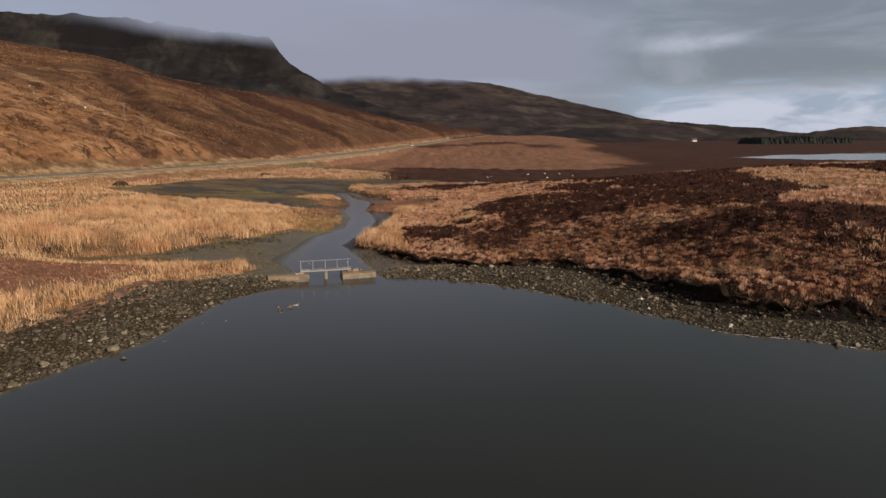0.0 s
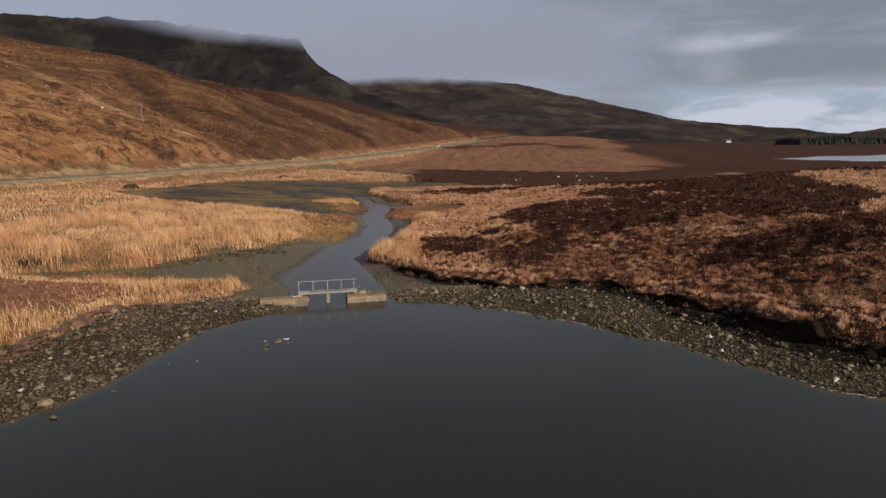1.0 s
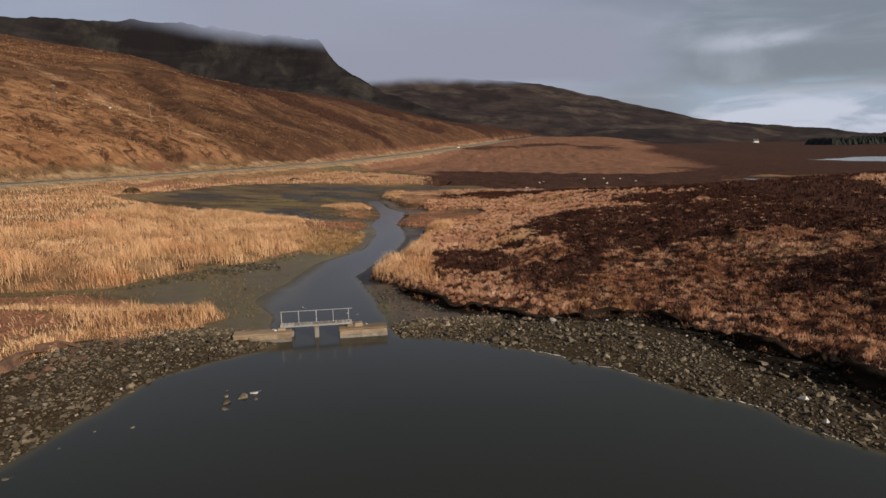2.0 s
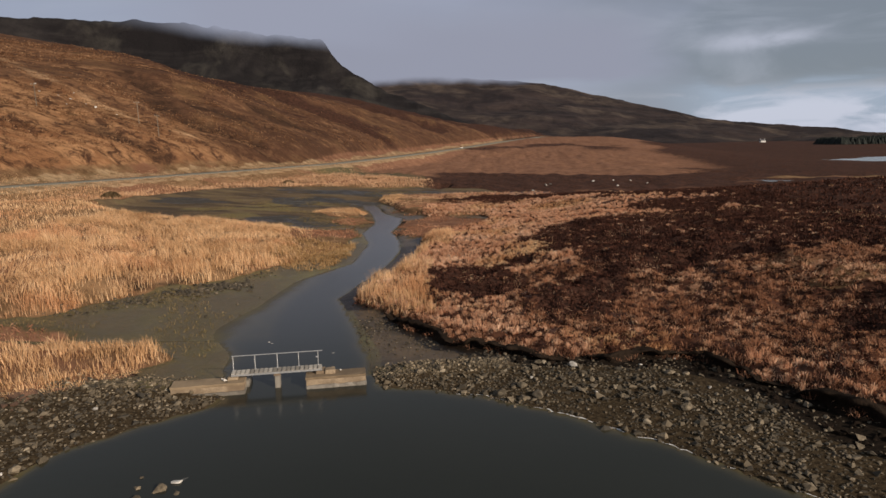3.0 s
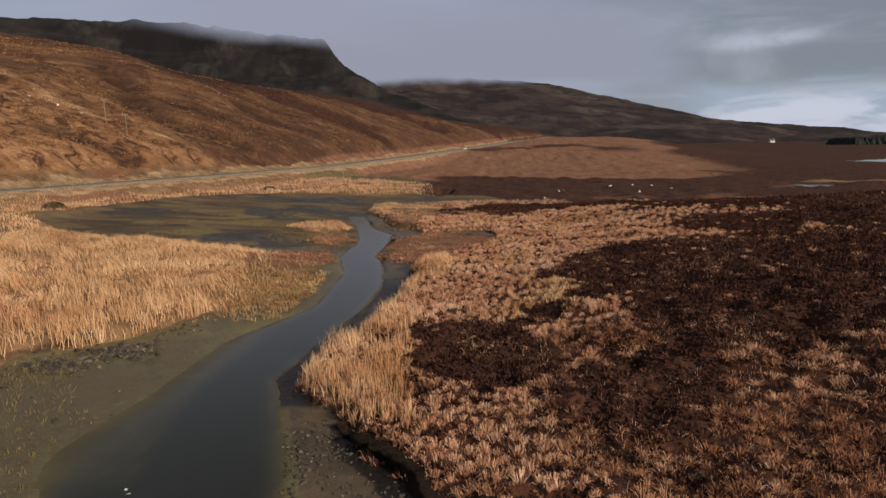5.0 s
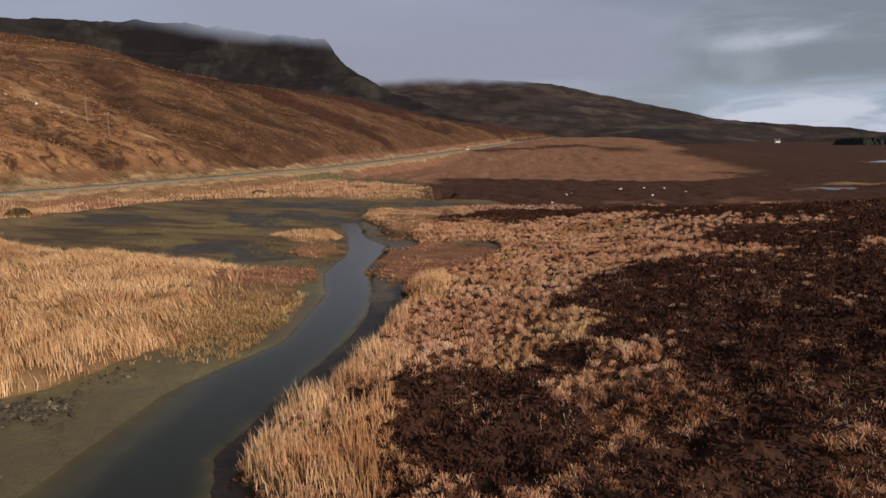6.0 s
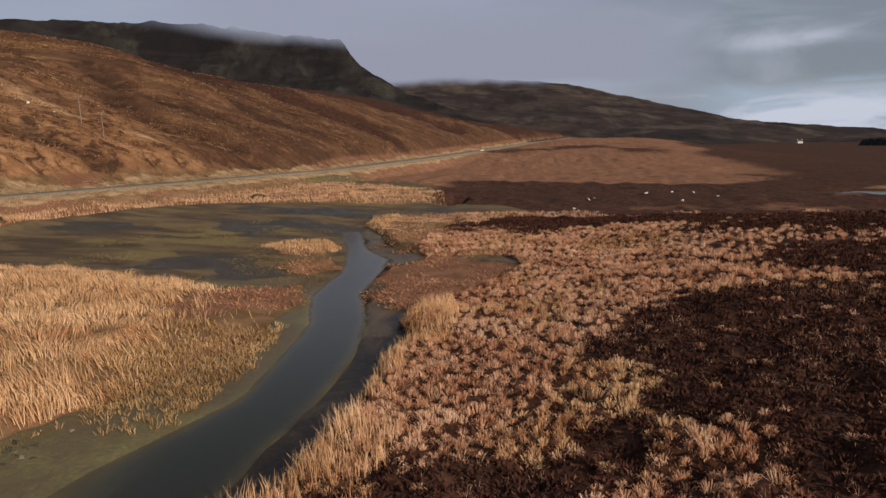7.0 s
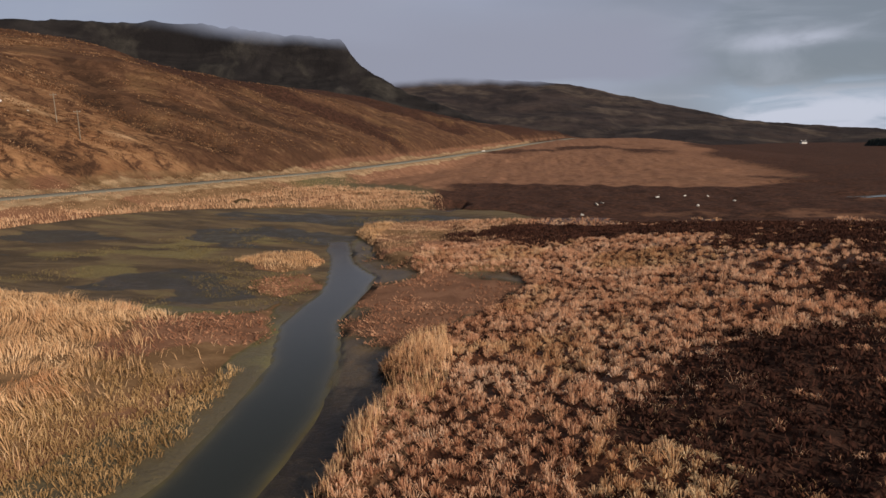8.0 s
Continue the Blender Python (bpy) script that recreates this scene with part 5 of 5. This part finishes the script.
# rubble dam beside the sluice
t_ = rng.uniform(0, 1, 1500)
x = np.concatenate([-7.6 + 9.0 * t_[:950], -27 + 8.2 * t_[950:]])
y = np.concatenate([71.3 + 1.9 * t_[:950] + rng.normal(0, 0.65, 950), 67.0 + 1.4 * t_[950:] + rng.normal(0, 0.7, 550)])
joined_stones("dam_rubble", "tightly packed rubble of a low stone dam", x, y, rng.uniform(0.07, 0.19, len(x)), DAM_STONE)

# stones on the mud and along the reed bed's foot
sets = []
for cx, cy, ra, rb, cnt, big in ((-9.3, 81.5, 2.6, 3.8, 330, 0.16), (-6.0, 77.5, 3.0, 2.4, 130, 0.15), (-27.9, 95.8, 2.4, 1.8, 260, 0.42), (-30.8, 92.4, 2.6, 1.9, 220, 0.38), (-34.3, 88.4, 2.4, 2.2, 140, 0.34), (-37.5, 84.5, 3.0, 2.0, 70, 0.26), (-26.5, 101.5, 1.6, 1.8, 50, 0.22), (-25.5, 88, 6, 5, 16, 0.2), (0.8, 74.6, 2.4, 1.5, 130, 0.26)):
    sets.append((cx + rng.normal(0, 0.5, cnt) * ra, cy + rng.normal(0, 0.5, cnt) * rb, rng.uniform(0.06, big, cnt)))
x, y, r = [np.concatenate([q[k] for q in sets]) for k in range(3)]
ok = level(x, y) > -0.12
joined_stones("mud_stones", "dark stones lying on the wet mud", x[ok], y[ok], r[ok], WET_STONE)

# cut banks along the edges of the firm ground
def cut_bank(name, label, line, seed, mat, rise, turf, turf_name, turf_label, hang=0.62):
    """A ragged earth face along an edge (the drop lies on the right-hand side), with turf hanging over it."""
    edge = along(line, [0.0] * len(line), 0.2)
    tx = np.gradient(edge[:, :2], axis=0)
    tx /= np.linalg.norm(tx, axis=1)[:, None]
    out2 = np.stack([tx[:, 1], -tx[:, 0]], -1)
    edge[:, :2] += out2 * (0.8 * rough(edge[:, 0], edge[:, 1], 4.5, seed, 4))[:, None]
    ex, ey = edge[:, 0], edge[:, 1]

    def off_edge(amount):
        return edge[:, :2] + out2 * np.asarray(amount)[..., None]

    inner, outer = off_edge(np.full(len(edge), -1.4)), off_edge(np.full(len(edge), 0.8))
    top, foot = level(inner[:, 0], inner[:, 1]), level(outer[:, 0], outer[:, 1])
    strong = np.clip(rise + 1.1 * rough(ex, ey, 5, 161, 3) + 0.35 * rough(ex, ey, 1.0, 162, 2), 0, 1)
    cols = []
    for amount, z in ((0.75 + 0.6 * rough(ex, ey, 1.8, 163, 3), foot - 0.3), (0.20 + 0.35 * rough(ex, ey, 1.5, 165, 3), foot + 0.50 * (top - foot) * strong),
                      (0.55 + 0.5 * rough(ex, ey, 1.3, 167, 3), foot + 0.82 * (top - foot) * strong), (0.45 + 0.5 * rough(ex, ey, 1.3, 167, 3), foot + (top - foot) * strong + 0.12 * rough(ex, ey, 1.1, 169, 2)), (-0.8 + 0.4 * rough(ex, ey, 0.9, 168, 2), foot + (top - foot) * strong - 0.25)):
        q = off_edge(amount)
        cols.append(np.stack([q[:, 0], q[:, 1], z], -1))
    P = np.stack(cols, 1)
    i = np.arange(P.shape[0] * 5).reshape(-1, 5)
    f = np.stack([i[:-1, :-1], i[1:, :-1], i[1:, 1:], i[:-1, 1:]], -1).reshape(-1, 4)
    structure(name, mesh_from(name, P.reshape(-1, 3), f, mat, True), label, "bank")
    q = off_edge(rng.uniform(-1.3, 0.5, len(edge)))[rng.uniform(0, 1, len(edge)) < hang]
    bx, by, dx, dy, size = clumps(q[:, 0], q[:, 1], 22, 0.24)
    tall = rng.uniform(0.22, 0.5, len(bx)) * size
    blades(turf_name, turf_label, "grass", turf, bx, by, tall, rng.uniform(0.035, 0.06, len(bx)), None, 0.8, (0, 0), (dx * 1.6, dy * 1.6), rng.uniform(0.1, 1.0, len(bx)))


cut_bank("peat_bank", "ragged cut bank of peat above the stony shore, shade put into its black", MOOR_BANK[3:16], 31, SHADED_PEAT, 0.62, RUSTY, "overhanging_turf", "ragged brown turf hanging over the cut peat")
cut_bank("earth_bank", "crumbling red-brown earth bank above the stony shore", NEAR_SPIT[1:8], 33, EARTH, 0.55, REED, "bank_turf", "matted tan turf on the lip of the earth bank", 0.9)

# clods fallen from the earth bank
x, y = scatter(-37, -24, 40, 68, 4.0)
c = grown(x, y)
edge_d = inside(x, y, NEAR_SPIT)
x, y = keep((edge_d < -0.2) & (edge_d > -3.4) & (rng.uniform(0, 1, len(x)) < 0.42 + 0.9 * rough(x, y, 4, 171, 2)), x, y)
clods = joined_stones("earth_clods", "red-brown clods of earth fallen from the bank", x, y, 0.10 + 0.42 * rng.uniform(0, 1, len(x)) ** 2, EARTH)
clods["category"] = "earth"

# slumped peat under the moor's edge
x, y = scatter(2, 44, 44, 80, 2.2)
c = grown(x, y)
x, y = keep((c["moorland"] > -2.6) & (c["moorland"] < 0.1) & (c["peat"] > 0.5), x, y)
lumps = joined_stones("peat_slump", "black lumps of peat slumped under the moor's edge", x, y, rng.uniform(0.12, 0.38, len(x)), SHADED_PEAT)
lumps["category"] = "peat"

# boulders laid one by one on the beaches where the camera passes
laid = 0
while laid < 290:
    if laid < 205:
        px, py = random.uniform(-6, 24), random.uniform(46, 76)
    else:
        px, py = random.uniform(-34, -18), random.uniform(38, 70)
    one = grown(np.array([px]), np.array([py]))
    if one["loch"][0] > 0.3 or one["firm"][0] > 0.4 or one["beach"][0] < 0.4:
        continue
    size = 0.14 + 0.24 * random.random() ** 2.6
    pick = random.randrange(6)
    ob = new("stone", pale_meshes[pick] if random.random() < 0.07 else stone_meshes[pick])
    ob.parent = ground
    ob.matrix_basis = pose(px, py, float(level(px, py)) + size * 0.18, random.uniform(-15, 15), random.uniform(-15, 15), random.uniform(0, 360)) @ Matrix.Diagonal((size, size, size * random.uniform(0.7, 1.1), 1))
    laid += 1


def boulder(px, py, size, pale=False, label="", group=""):
    """A rock that stands alone, half sunk."""
    pick = random.randrange(6)
    v, f = shapes[pick]
    bm = bmesh.new()
    vs = [bm.verts.new(q) for q in v]
    for a in f:
        bm.faces.new([vs[k] for k in a])
    bmesh.ops.bevel(bm, geom=list(bm.edges), offset=0.07, segments=1, affect="EDGES")
    me = bpy.data.meshes.new("boulder")
    bm.to_mesh(me)
    bm.free()
    me.materials.append(PALE if pale else STONE)
    ob = tagged(new("boulder", me), label, "boulder", group)
    z = max(float(level(px, py)), -0.06)
    ob.matrix_world = pose(px, py, z + size * 0.22, random.uniform(-12, 12), random.uniform(-12, 12), random.uniform(0, 360)) @ Matrix.Diagonal((size, size, size * 0.8, 1))
    return ob


for px, py, size in ((-14.5, 57.3, 0.42), (-15.2, 56.4, 0.35), (-14.1, 58.0, 0.30), (-15.6, 57.4, 0.24), (-14.9, 55.6, 0.25), (-13.6, 57.0, 0.2), (-15.9, 58.3, 0.18),
                     (-19.0, 53.0, 0.16), (-20.8, 52.4, 0.14), (-22.0, 47.5, 0.2), (-21.4, 50.5, 0.14), (-23.3, 43.6, 0.32)):
    boulder(px, py, size, size == 0.30, "grey rock breaking the still loch water", "rocks in the loch")
for px, py, size in ((-24.8, 45.2, 0.55), (-25.6, 44.6, 0.42), (-26.5, 47.0, 0.40), (-23.8, 49.0, 0.38), (-28.0, 42.0, 0.5), (3.2, 68.3, 0.55), (0.9, 68.6, 0.5), (5.7, 72.6, 0.42), (6.6, 69.4, 0.4), (2.2, 69.6, 0.42), (11.2, 66.5, 0.45)):
    boulder(px, py, size, px in (5.7,), "large angular boulder on the stony shore", "shore boulders")
for px, py in ((-17.0, 78.2), (-16.6, 77.9), (-11.4, 76.0)):
    boulder(px, py, 0.15, True, "small pale stone in the shallow stream", "stones in the stream")
for px, py, size in ((-131.5, 224, 0.55), (-128, 226, 0.4), (-134, 222, 0.45), (-138, 219, 0.5), (-126, 227.5, 0.75), (-133, 228, 0.4), (-141, 222, 0.5), (-120, 229, 0.35), (-129.5, 219, 0.35)):
    boulder(px, py, size, True, "pale boulder on the brown hillside", "hillside boulders")


# pale boulders added as stand-ins for white sheep on the pasture
for px, py, size in ((11.1, 208.1, 0.55), (16.2, 228.0, 0.7), (17.6, 229.5, 0.6), (33.3, 247.4, 0.6), (40.3, 248.7, 0.5), (46.1, 249.8, 0.55), (37.5, 226.6, 0.6), (49.5, 240.1, 0.6)):
    boulder(px, py, size, True, "small pale boulder standing in for a sheep on the dark far pasture", "pasture boulders")


def telegraph_pole(px, py, tall):
    ob = tagged(new("telegraph_pole"), "bare timber telegraph pole on the hillside", "telegraph pole", "telegraph poles")
    ob.matrix_world = pose(px, py, float(level(px, py)), random.uniform(-1, 1), random.uniform(-1, 1), 20)
    part("pole", rod((0, 0, -0.8), (0, 0, tall), 0.14, 10, 0.10), TIMBER, ob)
    part("crossarm", box((-0.75, -0.19, tall - 0.55), (0.75, -0.09, tall - 0.40), 0.01), TIMBER, ob)
    for s in (-0.62, 0.62):
        part("insulator", rod((s, -0.14, tall - 0.40), (s, -0.14, tall - 0.22), 0.05, 8, 0.03), WALLS, ob)


for px, py, tall in ((-113.1, 229.5, 7.0), (-105.4, 226.8, 7.0), (-132, 209.3, 6.5)):
    telegraph_pole(px, py, tall)


def guard_rail(px, py, length, turn):
    ob = tagged(new("guard_rail"), "short white roadside guard rail on posts", "guard rail")
    ob.matrix_world = pose(px, py, float(level(px, py)), 0, 0, turn)
    part("rail", box((-length / 2, -0.05, 0.45), (length / 2, 0.05, 0.95), 0.03), WALLS, ob)
    for k in range(6):
        s = -length / 2 + 0.3 + k * (length - 0.6) / 5
        part("post", box((s - 0.06, 0.055, -0.3), (s + 0.06, 0.17, 0.9), 0.01), TIMBER, ob)


guard_rail(-22.5, 478, 4.5, 66)


def cottage(px, py, turn, pale=True):
    ob = tagged(new("house"), "small white-walled cottage with a slate roof", "house", "far cottages")
    ob.matrix_world = pose(px, py, float(level(px, py)) - 0.3, 0, 0, turn)
    part("wall", box((-6, -3.2, 0), (6, 3.2, 4.2), 0.05), WALLS, ob)
    bm = bmesh.new()
    v = [bm.verts.new(q) for q in ((-6.3, -3.6, 4.05), (6.3, -3.6, 4.05), (6.3, 3.6, 4.05), (-6.3, 3.6, 4.05), (-6.3, 0, 7.2), (6.3, 0, 7.2))]
    for f in ((0, 1, 5, 4), (2, 3, 4, 5), (0, 4, 3), (1, 2, 5), (3, 2, 1, 0)):
        bm.faces.new([v[k] for k in f])
    roof = part("roof", bm, SLATE, ob, "dark slate roof")
    for s in (-5.3, 5.3):
        part("chimney", box((s - 0.5, -0.45, 6.6), (s + 0.5, 0.45, 8.3), 0.03), WALLS, roof)
    for s in (-3.6, 0, 3.6):
        part("window", box((s - 0.5, -3.26, 1.2), (s + 0.5, -3.195, 2.6), 0.01), SLATE, ob)


cottage(690, 1420, -25)
cottage(600, 1520, 15)


# far conifer plantation on the flat ground by the water
def conifers(name, label, x, y, tall):
    """Tiered conifers joined into one wood: three ragged skirts on a trunk each."""
    V, F, at = [], [], 0
    z = level(x, y)
    for cx, cy, cz, h in zip(x, y, z, tall):
        for lo, hi, r in ((0.02, 0.86, 0.52), (0.30, 1.0, 0.38)):
            a = np.linspace(0, 2 * np.pi, 7, endpoint=False) + rng.uniform(0, 1)
            rr = h * r * rng.uniform(0.75, 1.25, 7)
            V.append(np.concatenate([np.stack([cx + rr * np.cos(a), cy + rr * np.sin(a), cz + h * (lo + rng.uniform(-0.03, 0.03, 7))], -1), [[cx, cy, cz + h * hi]]]))
            F.append(np.stack([np.arange(7), (np.arange(7) + 1) % 7, np.full(7, 7)], -1) + at)
            at += 8
    return tagged(new(name, mesh_from(name, np.concatenate(V), np.concatenate(F), CONIFER, False)), label, "trees", kind="stuff")


x, y = rng.uniform(505, 650, 1500), rng.uniform(1010, 1080, 1500)
conifers("conifer_wood", "dark conifer plantation on the far shore", x, y, rng.uniform(9.0, 11.5, len(x)) * (1 + 0.32 * rough(x, y * 0.3, 26, 141, 3)))

# pale wave line along the stony shore
p = along(LOCH[13:24], [0] * 11, 0.22)
keep_ = rough(p[:, 0], p[:, 1], 4.0, 151, 4) + 0.4 * rough(p[:, 0], p[:, 1], 0.8, 152, 2) > 0.02
# moved along its normal to where the ground meets the water
tx = np.gradient(p[:, :2], axis=0)
nrm = np.stack([-tx[:, 1], tx[:, 0]], -1) / np.linalg.norm(tx, axis=1)[:, None]
steps_ = np.linspace(-1.5, 1.5, 31)
dry_ = level(p[:, 0, None] + nrm[:, 0, None] * steps_, p[:, 1, None] + nrm[:, 1, None] * steps_) > 0.0
p[:, :2] += nrm * steps_[np.argmax(dry_, axis=1)][:, None]
broad_ = 0.018 + 0.055 * np.abs(rough(p[:, 0], p[:, 1], 0.7, 157, 2))
V = np.stack([p + np.array([0.3, 1.0, 0]) * broad_[:, None] + [0, 0, 0.014], p - np.array([0.3, 1.0, 0]) * broad_[:, None] + [0, 0, 0.014]], 1).reshape(-1, 3)
F = [(2 * k, 2 * k + 1, 2 * k + 3, 2 * k + 2) for k in range(len(p) - 1) if keep_[k]]
FOAM = surface("foam", (0.62, 0.63, 0.64), (0.80, 0.81, 0.82), 0.6, 4.0, 30.0)
tagged(new("wave_line", mesh_from("wave_line", V, np.array(F), FOAM, False)), "thin broken white wave line at the shore", "foam", kind="stuff")


SHRUB = blade_material("shrub_twigs", [(0.040, 0.030, 0.018), (0.090, 0.065, 0.036), (0.165, 0.115, 0.064)], 0.15)


def shrub(px, py, wide, tall):
    """A low dark bush: a dome of many short upright twigs with leaves."""
    n = 900
    a, r = rng.uniform(0, 2 * np.pi, n), wide * np.sqrt(rng.uniform(0, 1, n))
    ox, oy = r * np.cos(a), r * np.sin(a)
    top = tall * np.sqrt(np.clip(1 - (r / wide) ** 2, 0.1, 1)) * rng.uniform(0.6, 1.1, n)
    t_ = rng.uniform(0, np.pi, n)
    w_ = np.stack([np.cos(t_), np.sin(t_), np.zeros(n)], -1) * 0.09
    low_ = np.stack([ox * 0.95, oy * 0.95, np.zeros(n)], -1)
    up_ = np.stack([ox, oy, top], -1)
    v = np.stack([low_ - w_ * 0.5, low_ + w_ * 0.5, up_ + w_, up_ - w_], 1).reshape(-1, 3)
    f = np.arange(4 * n).reshape(-1, 4)
    ob = tagged(new("shrub", mesh_from("shrub", v, f, SHRUB, False)), "low dark bush on the pasture below the road", "bush")
    ob.matrix_world = pose(px, py, float(level(px, py)) - 0.1)
    return ob


shrub(-84.7, 166, 2.2, 1.5)
shrub(-60, 214, 1.8, 0.8)


for bx_, by_, size, pale in ((-3.15, -0.75, 0.17, True), (-3.35, -0.5, 0.12, True), (-3.0, -1.0, 0.10, False), (3.95, -0.35, 0.12, True)):
    rest = BRIDGE @ Vector((bx_, by_, 0.75))
    ob = boulder(rest.x, rest.y, size, pale, "small pale stone lying on the sluice wall", "stones on the sluice wall")
    ob.matrix_world = pose(rest.x, rest.y, rest.z + size * 0.35, 5, -4, random.uniform(0, 360)) @ Matrix.Diagonal((size, size, size * 0.8, 1))
